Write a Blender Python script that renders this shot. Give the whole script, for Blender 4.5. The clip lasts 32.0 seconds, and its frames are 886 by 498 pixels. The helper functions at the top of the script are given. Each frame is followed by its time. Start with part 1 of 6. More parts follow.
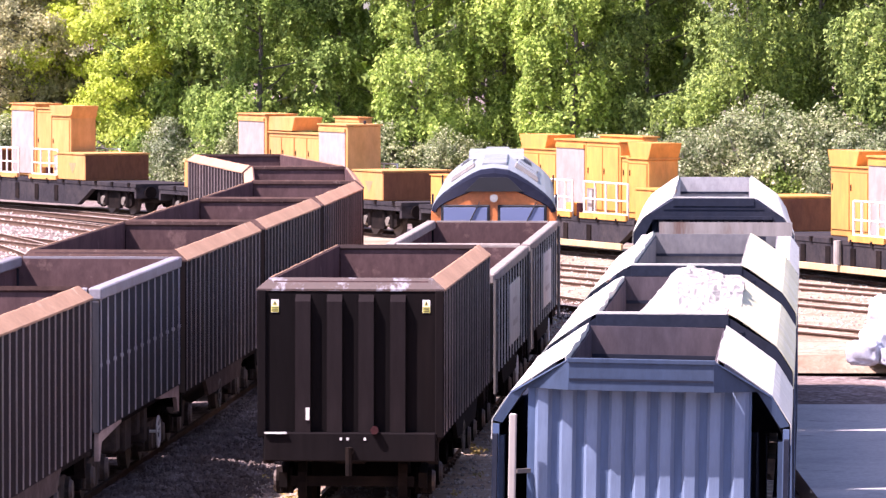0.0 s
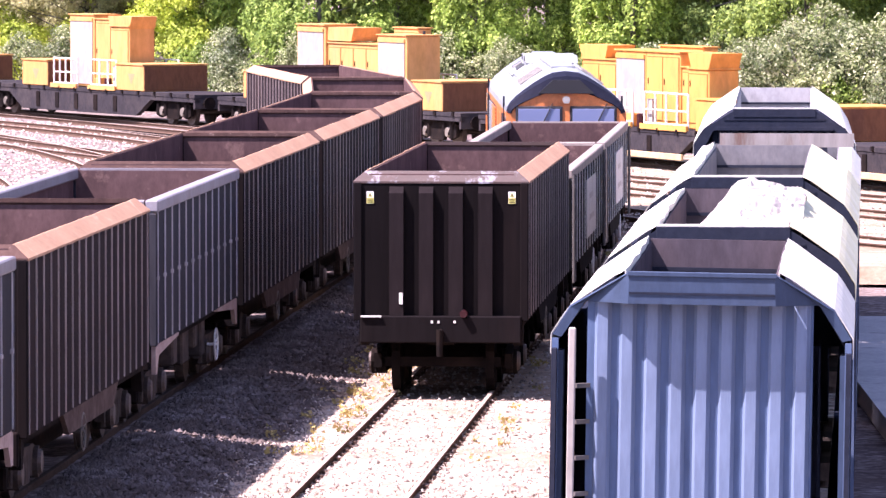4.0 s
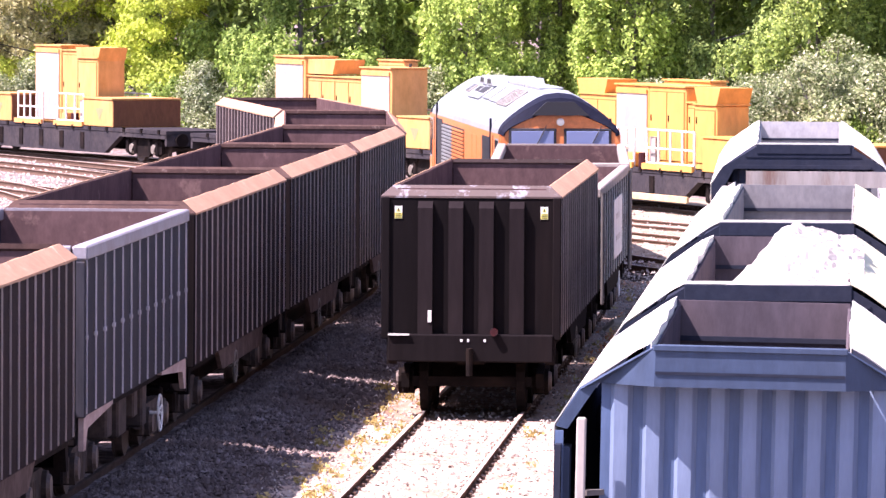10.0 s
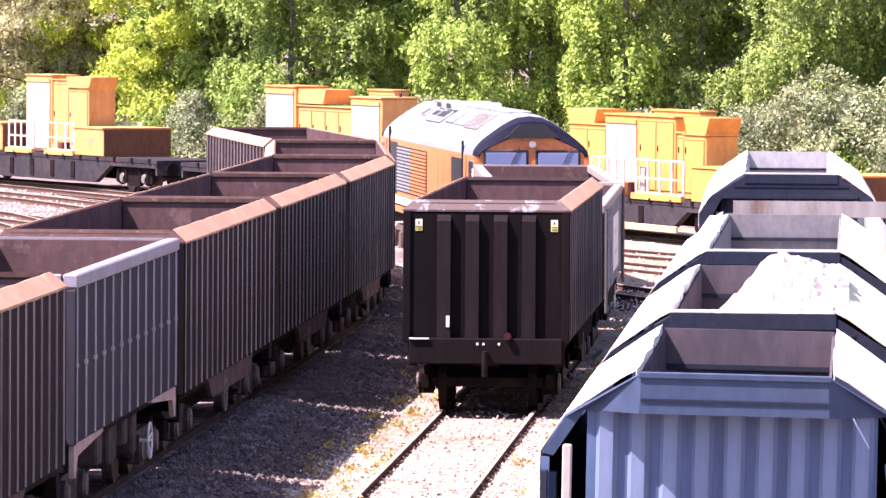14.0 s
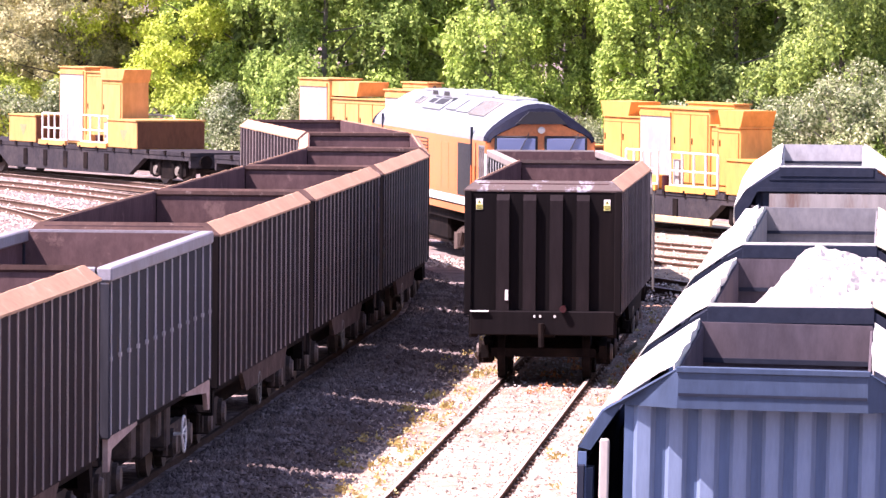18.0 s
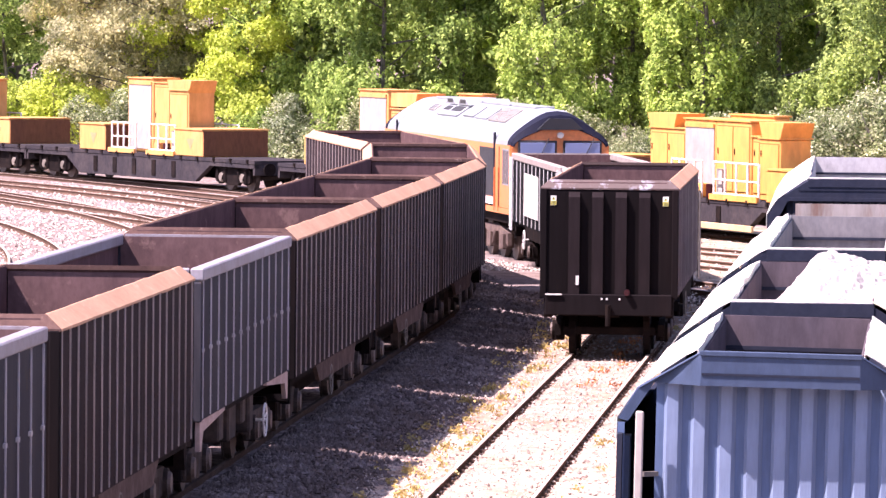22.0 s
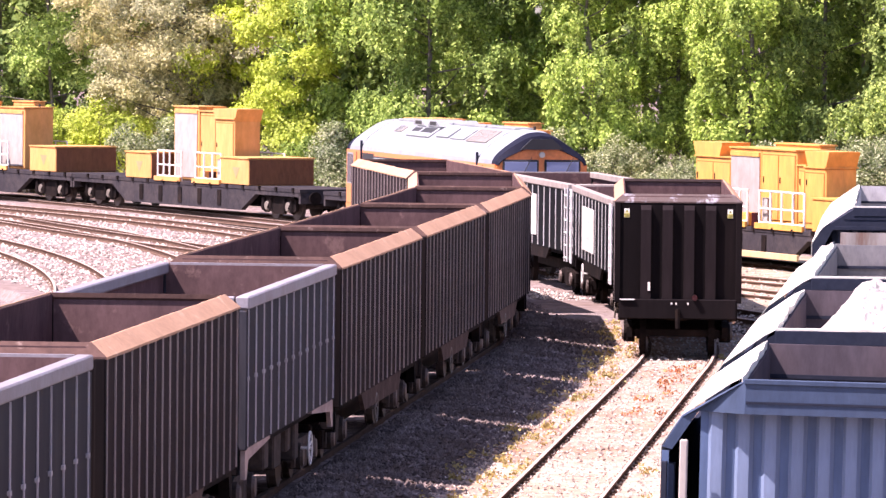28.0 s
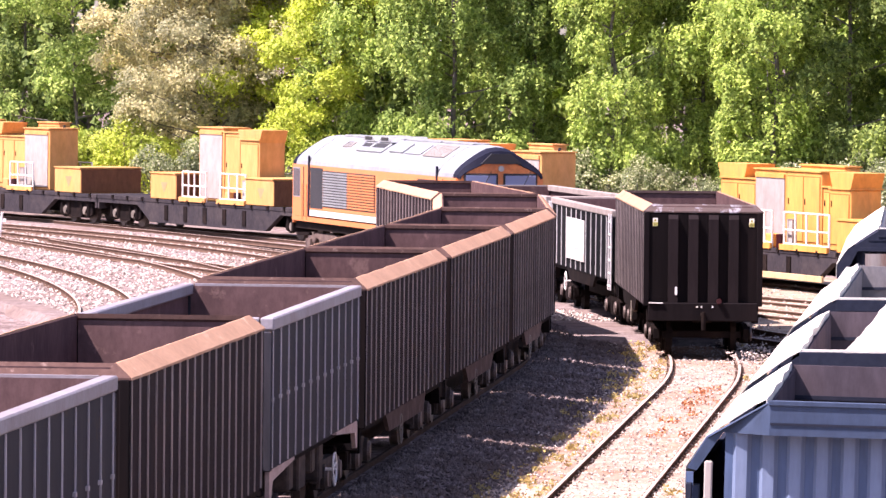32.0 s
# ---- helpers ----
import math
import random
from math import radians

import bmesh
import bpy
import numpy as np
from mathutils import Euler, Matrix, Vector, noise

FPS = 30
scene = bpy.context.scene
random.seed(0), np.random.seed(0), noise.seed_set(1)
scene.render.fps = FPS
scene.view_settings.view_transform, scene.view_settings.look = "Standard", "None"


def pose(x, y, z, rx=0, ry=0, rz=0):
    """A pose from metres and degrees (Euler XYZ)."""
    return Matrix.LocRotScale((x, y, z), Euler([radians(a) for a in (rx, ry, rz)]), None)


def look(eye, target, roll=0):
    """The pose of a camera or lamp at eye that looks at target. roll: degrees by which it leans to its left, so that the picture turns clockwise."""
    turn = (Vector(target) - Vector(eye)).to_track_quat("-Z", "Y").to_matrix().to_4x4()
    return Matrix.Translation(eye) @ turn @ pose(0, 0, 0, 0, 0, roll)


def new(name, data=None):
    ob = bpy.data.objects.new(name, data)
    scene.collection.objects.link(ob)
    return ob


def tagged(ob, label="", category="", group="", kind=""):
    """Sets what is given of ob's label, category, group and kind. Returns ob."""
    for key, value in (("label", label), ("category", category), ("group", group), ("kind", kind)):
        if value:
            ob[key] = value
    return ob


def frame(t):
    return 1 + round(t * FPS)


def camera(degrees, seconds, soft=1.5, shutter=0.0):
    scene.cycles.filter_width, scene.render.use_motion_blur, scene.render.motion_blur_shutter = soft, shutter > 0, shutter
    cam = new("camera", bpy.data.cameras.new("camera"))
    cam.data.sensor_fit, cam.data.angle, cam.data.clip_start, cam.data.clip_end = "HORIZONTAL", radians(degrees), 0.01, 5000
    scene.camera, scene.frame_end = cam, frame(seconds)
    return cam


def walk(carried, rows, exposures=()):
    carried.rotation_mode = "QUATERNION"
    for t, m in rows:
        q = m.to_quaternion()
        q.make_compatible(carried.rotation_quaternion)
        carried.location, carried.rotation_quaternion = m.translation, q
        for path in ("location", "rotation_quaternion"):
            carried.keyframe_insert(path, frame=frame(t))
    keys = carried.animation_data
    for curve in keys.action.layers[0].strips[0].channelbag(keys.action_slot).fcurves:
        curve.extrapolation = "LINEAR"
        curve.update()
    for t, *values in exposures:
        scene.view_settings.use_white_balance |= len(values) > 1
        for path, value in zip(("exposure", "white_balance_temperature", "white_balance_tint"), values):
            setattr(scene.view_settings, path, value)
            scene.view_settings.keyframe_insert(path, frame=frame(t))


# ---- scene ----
cam = camera(7.9835, 32.0, soft=1.45)


def view(x, y, z, pan, down, roll):
    """A pose that looks along +y, turned by pan to its right, tilted down, and rolled so that the picture turns clockwise."""
    return pose(x, y, z, 90 - down, 0, -pan) @ pose(0, 0, 0, 0, 0, roll)


walk(cam, [
    (0.0, view(-0.021, -6.535, 7.305, -0.0005, 2.1453, 0.077)),
    (0.5, view(-0.023, -6.597, 7.307, -0.0260, 2.1835, 0.121)),
    (1.0, view(-0.023, -6.527, 7.303, -0.0396, 2.2080, 0.057)),
    (1.5, view(-0.012, -6.395, 7.309, -0.0788, 2.3835, 0.041)),
    (2.0, view(-0.006, -5.956, 7.303, -0.2047, 2.6707, 0.018)),
    (2.5, view(-0.006, -5.939, 7.303, -0.3509, 2.8708, -0.114)),
    (3.0, view(-0.003, -5.906, 7.301, -0.4862, 2.9699, -0.010)),
    (3.5, view(-0.004, -5.916, 7.302, -0.5458, 2.9625, 0.000)),
    (5.5, view(-0.006, -5.910, 7.303, -0.5243, 2.8861, 0.035)),
    (6.0, view(-0.007, -6.004, 7.307, -0.5446, 2.7545, 0.083)),
    (6.5, view(-0.007, -5.872, 7.303, -0.5373, 2.6145, 0.091)),
    (7.0, view(0.005, -6.182, 7.303, -0.5345, 2.5527, 0.030)),
    (7.5, view(0.004, -6.040, 7.297, -0.5444, 2.5679, 0.158)),
    (8.0, view(0.002, -6.109, 7.309, -0.5353, 2.5936, 0.137)),
    (8.5, view(-0.009, -5.909, 7.305, -0.5081, 2.6266, 0.196)),
    (9.0, view(0.010, -2.277, 7.149, -0.4724, 2.6073, 0.293)),
    (9.5, view(0.009, 2.425, 6.966, -0.4434, 2.6047, 0.267)),
    (10.0, view(0.010, 7.547, 6.771, -0.4674, 2.5715, 0.297)),
    (10.5, view(0.022, 7.374, 6.776, -0.4480, 2.4457, 0.250)),
    (11.0, view(0.036, 7.172, 6.777, -0.3747, 2.2973, 0.246)),
    (11.5, view(0.060, 7.128, 6.774, -0.3617, 2.2753, 0.166)),
    (12.0, view(0.061, 7.207, 6.770, -0.3605, 2.2869, 0.265)),
    (12.5, view(0.053, 7.151, 6.775, -0.3660, 2.2887, 0.237)),
    (13.0, view(0.061, 7.122, 6.773, -0.3573, 2.2489, 0.293)),
    (13.5, view(0.061, 7.133, 6.773, -0.3650, 2.2589, 0.245)),
    (14.0, view(0.038, 7.131, 6.777, -0.3843, 2.3019, 0.352)),
    (14.5, view(0.039, 7.147, 6.776, -0.4182, 2.2939, 0.312)),
    (16.5, view(0.008, 7.419, 6.772, -0.5694, 2.3049, 0.277)),
    (17.0, view(0.008, 7.433, 6.772, -0.6275, 2.3684, 0.357)),
    (17.5, view(0.009, 7.413, 6.773, -0.6708, 2.3862, 0.393)),
    (18.0, view(0.009, 7.386, 6.773, -0.6805, 2.3705, 0.389)),
    (18.5, view(0.009, 7.432, 6.772, -0.6870, 2.3339, 0.461)),
    (19.0, view(0.007, 7.375, 6.776, -0.7007, 2.2844, 0.384)),
    (19.5, view(0.007, 7.380, 6.776, -0.7256, 2.2438, 0.388)),
    (20.0, view(-0.007, 7.150, 6.791, -0.8466, 2.2650, 0.340)),
    (20.5, view(-0.006, 6.703, 6.809, -0.9284, 2.2573, 0.446)),
    (21.0, view(-0.009, 3.634, 6.922, -0.9628, 2.2936, 0.385)),
    (21.5, view(0.006, -0.087, 7.065, -1.0759, 2.3282, 0.470)),
    (22.0, view(0.021, -1.392, 7.115, -1.1416, 2.3280, 0.521)),
    (22.5, view(0.020, -1.371, 7.112, -1.2433, 2.2846, 0.595)),
    (23.0, view(0.022, -1.415, 7.112, -1.2878, 2.1860, 0.590)),
    (23.5, view(0.021, -1.360, 7.110, -1.3074, 2.1330, 0.642)),
    (24.0, view(0.022, -1.409, 7.111, -1.3176, 2.0941, 0.696)),
    (24.5, view(0.022, -1.433, 7.112, -1.3350, 2.0696, 0.630)),
    (26.5, view(0.022, -1.414, 7.112, -1.3913, 2.0057, 0.568)),
    (27.0, view(0.021, -1.362, 7.110, -1.4288, 2.0137, 0.629)),
    (27.5, view(0.025, -1.375, 7.112, -1.5131, 2.0740, 0.628)),
    (28.0, view(0.034, -1.471, 7.116, -1.5584, 2.0727, 0.552)),
    (28.5, view(0.034, -1.483, 7.117, -1.5416, 2.0031, 0.575)),
    (29.0, view(0.025, -1.501, 7.117, -1.5349, 1.9311, 0.588)),
    (29.5, view(0.032, -1.486, 7.117, -1.5396, 1.8841, 0.586)),
    (30.0, view(0.032, -1.514, 7.118, -1.5463, 1.8454, 0.547)),
    (30.5, view(0.033, -1.528, 7.118, -1.5928, 1.8594, 0.620)),
    (31.0, view(0.033, -1.350, 7.110, -1.7058, 1.9138, 0.617)),
    (31.5, view(0.035, -1.459, 7.114, -1.7581, 1.8902, 0.617)),
    (32.0, view(0.036, -1.469, 7.114, -1.7841, 1.8825, 0.571)),
], exposures=[(0, 1.44, 6450, 39), (2.5, 1.51, 6300, 40), (6, 1.7, 6350, 40), (18, 1.7, 6520, 42), (24, 1.58, 6650, 41), (28, 1.47, 6700, 39), (32, 1.43, 6720, 38)])

# ---- light ----
SUN_UP, SUN_SIDE = 57.3, 25.0      # elevation, and degrees by which the sun stands towards -y from due left
world = bpy.data.worlds.new("world")
scene.world = world
world.use_nodes = True
wn = world.node_tree.nodes
sky = wn.new("ShaderNodeTexSky")
sky.sky_type, sky.sun_disc = "NISHITA", False
sky.sun_elevation, sky.sun_rotation = radians(SUN_UP), radians(270 - SUN_SIDE)
sky.air_density, sky.dust_density = 1.0, 1.2
world.node_tree.links.new(sky.outputs[0], wn["Background"].inputs[0])
wn["Background"].inputs[1].default_value = 0.105
sun = new("sun", bpy.data.lights.new("sun", "SUN"))
sun.data.energy, sun.data.angle, sun.data.color = 5.0, radians(0.53), (1.0, 0.95, 0.88)
sx, sy = -math.cos(radians(SUN_SIDE)), -math.sin(radians(SUN_SIDE))
ce, se = math.cos(radians(SUN_UP)), math.sin(radians(SUN_UP))
sun.matrix_world = look((sx * ce * 300, sy * ce * 300 + 100, se * 300), (0, 100, 0))

# ---- materials ----


def ramp(nt, fac, stops):
    r = nt.nodes.new("ShaderNodeValToRGB")
    el = r.color_ramp.elements
    while len(el) < len(stops):
        el.new(0.5)
    for e, (p, c) in zip(el, stops):
        e.position, e.color = p, (*c, 1)
    nt.links.new(fac, r.inputs[0])
    return r.outputs[0]


def noise_tex(nt, vec, scale, detail=4.0, rough=0.6, stretch=(1, 1, 1)):
    m = nt.nodes.new("ShaderNodeMapping")
    m.inputs["Scale"].default_value = stretch
    nt.links.new(vec, m.inputs[0])
    n = nt.nodes.new("ShaderNodeTexNoise")
    n.inputs["Scale"].default_value, n.inputs["Detail"].default_value, n.inputs["Roughness"].default_value = scale, detail, rough
    nt.links.new(m.outputs[0], n.inputs["Vector"])
    return n.outputs[0]


def mixed(nt, fac, a, b, blend="MIX"):
    m = nt.nodes.new("ShaderNodeMix")
    m.data_type, m.blend_type = "RGBA", blend
    for sock, v in ((m.inputs[0], fac), (m.inputs[6], a), (m.inputs[7], b)):
        if isinstance(v, (int, float)):
            sock.default_value = v
        elif isinstance(v, tuple):
            sock.default_value = (*v, 1)
        else:
            nt.links.new(v, sock)
    return m.outputs[2]


def surface(name, base, wear, rough=0.6, metal=0.0, big=0.7, fine=9.0, amount=(0.45, 0.75), streak=1.0, bump=0.15, vary=0.25, spec=0.4,
            third=None, third_at=(0.6, 0.68), space="Object"):
    """Paint or metal with patches of wear at two scales, run down by streaks, and a little different from piece to piece."""
    m = bpy.data.materials.new(name)
    m.use_nodes = True
    nt = m.node_tree
    bs = nt.nodes["Principled BSDF"]
    tc = nt.nodes.new("ShaderNodeTexCoord").outputs[space]
    n1 = noise_tex(nt, tc, big, 5, 0.65, (1, 1, 1 / streak))
    n2 = noise_tex(nt, tc, fine, 4, 0.7, (1, 1, 1 / streak))
    f1 = ramp(nt, n1, [(amount[0], (0, 0, 0)), (amount[1], (1, 1, 1))])
    col = mixed(nt, f1, base, wear)
    if third:
        f3 = ramp(nt, noise_tex(nt, tc, big * 2.7, 6, 0.7), [(third_at[0], (0, 0, 0)), (third_at[1], (1, 1, 1))])
        col = mixed(nt, f3, col, third)
    f2 = ramp(nt, n2, [(0.25, (0.76, 0.76, 0.76)), (0.75, (1.2, 1.2, 1.2))])
    col = mixed(nt, 1.0, col, f2, "MULTIPLY")
    info = nt.nodes.new("ShaderNodeObjectInfo")
    shade = ramp(nt, info.outputs["Random"], [(0.0, (1 - vary,) * 3), (1.0, (1 + vary,) * 3)])
    col = mixed(nt, 1.0, col, shade, "MULTIPLY")
    nt.links.new(col, bs.inputs["Base Color"])
    rr = nt.nodes.new("ShaderNodeMapRange")
    rr.inputs[3].default_value, rr.inputs[4].default_value = max(0.05, rough - 0.15), min(1.0, rough + 0.18)
    nt.links.new(n2, rr.inputs[0])
    nt.links.new(rr.outputs[0], bs.inputs["Roughness"])
    bs.inputs["Metallic"].default_value, bs.inputs["Specular IOR Level"].default_value = metal, spec
    b = nt.nodes.new("ShaderNodeBump")
    b.inputs["Strength"].default_value, b.inputs["Distance"].default_value = bump, 0.02
    nt.links.new(n2, b.inputs["Height"])
    nt.links.new(b.outputs[0], bs.inputs["Normal"])
    return m


M = {}
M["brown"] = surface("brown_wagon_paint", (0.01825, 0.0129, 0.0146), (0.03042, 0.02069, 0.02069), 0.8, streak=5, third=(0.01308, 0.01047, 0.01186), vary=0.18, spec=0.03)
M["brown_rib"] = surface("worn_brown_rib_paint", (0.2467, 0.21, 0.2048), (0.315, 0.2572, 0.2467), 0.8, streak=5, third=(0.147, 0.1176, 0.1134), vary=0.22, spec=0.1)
# End walls: the wagon brown with shade darkened into its colour.
M["brown_end"] = surface("shade_darkened_brown_end", (0.0088, 0.007251, 0.007885), (0.02042, 0.01373, 0.01302), 0.85, streak=8, amount=(0.5, 0.8), vary=0.2, spec=0.03)
# Pilasters: the same brown, given less of the painted shade.
M["brown_pilaster"] = surface("shade_darkened_brown_pilaster", (0.01546, 0.01211, 0.0131), (0.02716, 0.01978, 0.01948), 0.85, streak=6, vary=0.15, spec=0.03)
M["rust_in"] = surface("rusted_inside", (0.115, 0.071, 0.070), (0.070, 0.045, 0.046), 0.85, streak=2, third=(0.175, 0.112, 0.102), vary=0.12, spec=0.0)
M["rust_cap"] = surface("rusted_top_edge", (0.44, 0.2601, 0.1634), (0.34, 0.1938, 0.1204), 0.8, fine=14, third=(0.56, 0.3978, 0.2752), vary=0.1, spec=0.15)
M["brown_edge"] = surface("worn_brown_edge", (0.10, 0.062, 0.054), (0.055, 0.038, 0.036), 0.8, big=2.0, vary=0.15, third=(0.22, 0.16, 0.14), third_at=(0.6, 0.7), spec=0.0)
M["scraped"] = surface("scraped_end_edge", (0.07, 0.045, 0.04), (0.30, 0.30, 0.34), 0.6, big=3.5, amount=(0.54, 0.66), vary=0.1)
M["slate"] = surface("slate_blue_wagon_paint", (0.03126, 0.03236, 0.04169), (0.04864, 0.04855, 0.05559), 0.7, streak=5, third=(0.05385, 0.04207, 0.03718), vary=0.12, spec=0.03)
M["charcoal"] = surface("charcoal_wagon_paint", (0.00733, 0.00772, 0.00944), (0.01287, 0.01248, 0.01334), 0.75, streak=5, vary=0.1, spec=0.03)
M["slate_cap"] = surface("grey_top_rail_paint", (0.25, 0.24, 0.265), (0.19, 0.16, 0.165), 0.6, vary=0.08, spec=0.15)
M["slate_rib"] = surface("worn_grey_rib_paint", (0.3558, 0.345, 0.3773), (0.4312, 0.4096, 0.4096), 0.6, streak=4, vary=0.15, spec=0.0)
# Underframe grime, with the shade below the vehicles darkened into its colour.
M["under"] = surface("shaded_underframe_grime", (0.01166, 0.009425, 0.009425), (0.02623, 0.01827, 0.01535), 0.9, big=2, vary=0.25, spec=0.03)
M["solebar"] = surface("dusty_solebar_paint", (0.102, 0.0765, 0.06936), (0.1734, 0.1326, 0.1122), 0.8, big=1.5, vary=0.15, spec=0.0)
M["bracket"] = surface("pale_bracket_paint", (0.435, 0.3407, 0.3117), (0.29, 0.2175, 0.1958), 0.7, big=2, vary=0.12, spec=0.05)
M["tan_sill"] = surface("dusty_tan_sill", (0.52, 0.39, 0.22), (0.40, 0.28, 0.15), 0.85, big=1.2, fine=9, vary=0.12, spec=0.0)
M["bogie_grime"] = surface("bogie_grime", (0.0525, 0.042, 0.039), (0.1125, 0.087, 0.075), 0.85, big=3, vary=0.25, spec=0.1)
M["wheel"] = surface("worn_wheel_steel", (0.091, 0.0715, 0.065), (0.169, 0.13, 0.1105), 0.6, metal=0.4, vary=0.1)
M["axle_cover"] = surface("pale_axle_cover_paint", (0.17, 0.15, 0.125), (0.11, 0.09, 0.075), 0.7, big=3, vary=0.2)
M["white_paint"] = surface("white_paint", (0.74, 0.73, 0.71), (0.6, 0.58, 0.54), 0.5, big=3, vary=0.06)
M["panel_white"] = surface("white_side_panel", (0.66, 0.64, 0.60), (0.5, 0.45, 0.4), 0.6, big=3, streak=4, vary=0.05)
M["pale_rib"] = surface("pale_rib_paint", (0.625, 0.625, 0.625), (0.475, 0.4625, 0.45), 0.6, vary=0.12)
M["lever"] = surface("dull_lever_paint", (0.12, 0.11, 0.105), (0.08, 0.07, 0.065), 0.7, vary=0.15)
M["faded"] = surface("faded_lettering", (0.5, 0.46, 0.42), (0.56, 0.52, 0.48), 0.7, vary=0.0)
M["label_yellow"] = surface("yellow_label", (0.62, 0.58, 0.12), (0.58, 0.54, 0.12), 0.5, vary=0.0)
M["ink"] = surface("black_ink", (0.02, 0.02, 0.02), (0.03, 0.03, 0.03), 0.6, vary=0.0)
M["red"] = surface("red_lens", (0.035, 0.004, 0.006), (0.03, 0.004, 0.006), 0.35, vary=0.0)
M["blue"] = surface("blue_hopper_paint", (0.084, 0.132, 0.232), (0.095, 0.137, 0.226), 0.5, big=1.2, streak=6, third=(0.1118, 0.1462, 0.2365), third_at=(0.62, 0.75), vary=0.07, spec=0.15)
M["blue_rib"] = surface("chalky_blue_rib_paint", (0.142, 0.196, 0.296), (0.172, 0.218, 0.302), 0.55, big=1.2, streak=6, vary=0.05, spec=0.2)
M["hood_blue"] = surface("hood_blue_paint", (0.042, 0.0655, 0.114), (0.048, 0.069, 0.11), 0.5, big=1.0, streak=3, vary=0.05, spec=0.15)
M["pale_rim"] = surface("rust_streaked_pale_paint", (0.2696, 0.2471, 0.2303), (0.1572, 0.09547, 0.07301), 0.7, big=2.2, streak=6, amount=(0.5, 0.62), vary=0.05)
M["lamp_glass"] = surface("lamp_glass", (0.35, 0.35, 0.33), (0.3, 0.3, 0.3), 0.2, vary=0.0)
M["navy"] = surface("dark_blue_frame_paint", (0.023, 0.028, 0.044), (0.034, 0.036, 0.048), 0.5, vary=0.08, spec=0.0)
M["cover"] = surface("dusted_roof_plate", (0.595, 0.5865, 0.527), (0.476, 0.4675, 0.3995), 0.65, big=1.1, fine=6, third=(0.663, 0.6545, 0.612), vary=0.06, bump=0.5)
M["cover_yellow"] = surface("yellowed_roof_plate", (0.558, 0.54, 0.342), (0.63, 0.621, 0.522), 0.65, big=1.0, fine=6, vary=0.05, bump=0.5)
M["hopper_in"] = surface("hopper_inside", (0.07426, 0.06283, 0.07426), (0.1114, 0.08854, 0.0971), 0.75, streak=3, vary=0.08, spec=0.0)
M["hopper_in_pale"] = surface("dusty_hopper_inside", (0.1584, 0.1584, 0.1692), (0.216, 0.2088, 0.2052), 0.75, streak=2, vary=0.05, spec=0.0)
M["hopper_in_white"] = surface("white_dusted_hopper_inside", (0.36, 0.36, 0.37), (0.44, 0.43, 0.42), 0.75, streak=2, vary=0.05, spec=0.0)
M["mineral"] = surface("white_crushed_mineral", (0.432, 0.4104, 0.3834), (0.3132, 0.2862, 0.2592), 0.95, big=5, fine=20, vary=0.0, bump=1.0, spec=0.0)
M["orange"] = surface("orange_loco_paint", (0.66, 0.205, 0.062), (0.58, 0.185, 0.065), 0.4, big=1.5, vary=0.03, spec=0.4)
M["loco_blue"] = surface("dark_blue_loco_paint", (0.0084, 0.0102, 0.0216), (0.012, 0.0132, 0.024), 0.75, vary=0.05, spec=0.1)
M["loco_roof"] = surface("pale_grey_loco_roof", (0.24, 0.264, 0.272), (0.176, 0.192, 0.2), 0.42, big=1.2, fine=5, vary=0.04)
M["loco_white"] = surface("white_loco_band", (0.68, 0.68, 0.68), (0.55, 0.52, 0.5), 0.5, vary=0.03)
M["vent_grey"] = surface("grey_vent_mesh", (0.24, 0.225, 0.205), (0.19, 0.175, 0.16), 0.6, vary=0.05)
M["grille"] = surface("dark_grille", (0.018, 0.0192, 0.024), (0.03, 0.03, 0.033), 0.6, vary=0.1)
M["yellow"] = surface("rail_plant_yellow_paint", (0.63, 0.30, 0.075), (0.57, 0.27, 0.08), 0.5, big=1.1, fine=4, streak=3, third=(0.5, 0.225, 0.08), third_at=(0.66, 0.78), vary=0.07, spec=0.15)
# The plant yellow again, with the lens haze on the far wagons tinted in.
M["yellow_hazed"] = surface("haze_tinted_orange_paint", (0.58, 0.295, 0.10), (0.54, 0.28, 0.12), 0.6, big=1.0, fine=4, streak=3, third=(0.45, 0.22, 0.09), third_at=(0.64, 0.76), vary=0.06, spec=0.1)
M["shut_line"] = surface("rusty_shut_line", (0.34, 0.15, 0.05), (0.27, 0.12, 0.05), 0.8, vary=0.1, spec=0.0)
M["dusty_cap"] = surface("dusty_top_rail_paint", (0.30, 0.26, 0.235), (0.22, 0.18, 0.16), 0.7, big=1.5, vary=0.08, spec=0.1)
M["door_grey"] = surface("pale_shutter_paint", (0.33, 0.305, 0.28), (0.30, 0.275, 0.25), 0.6, streak=1.5, big=0.5, fine=3.0, vary=0.05)
M["emblem"] = surface("faded_emblem_paint", (0.55, 0.23, 0.11), (0.5, 0.21, 0.10), 0.6, vary=0.0)
M["flat_black"] = surface("flat_wagon_frame_paint", (0.04, 0.037, 0.042), (0.07, 0.06, 0.06), 0.75, big=1.2, vary=0.12, spec=0.0)
M["box_brown"] = surface("rusty_brown_box_end", (0.20, 0.085, 0.045), (0.13, 0.06, 0.04), 0.8, streak=3, vary=0.1, spec=0.0)
M["rail_top"] = surface("worn_rail_head", (0.50, 0.40, 0.33), (0.36, 0.28, 0.22), 0.55, metal=0.2, vary=0.05)
M["rail_web"] = surface("rusty_rail_web", (0.13, 0.085, 0.065), (0.085, 0.055, 0.042), 0.85, big=2, vary=0.1, spec=0.0)
M["dull_head"] = surface("dull_rail_head", (0.09, 0.066, 0.055), (0.06, 0.045, 0.038), 0.8, vary=0.05, spec=0.0)
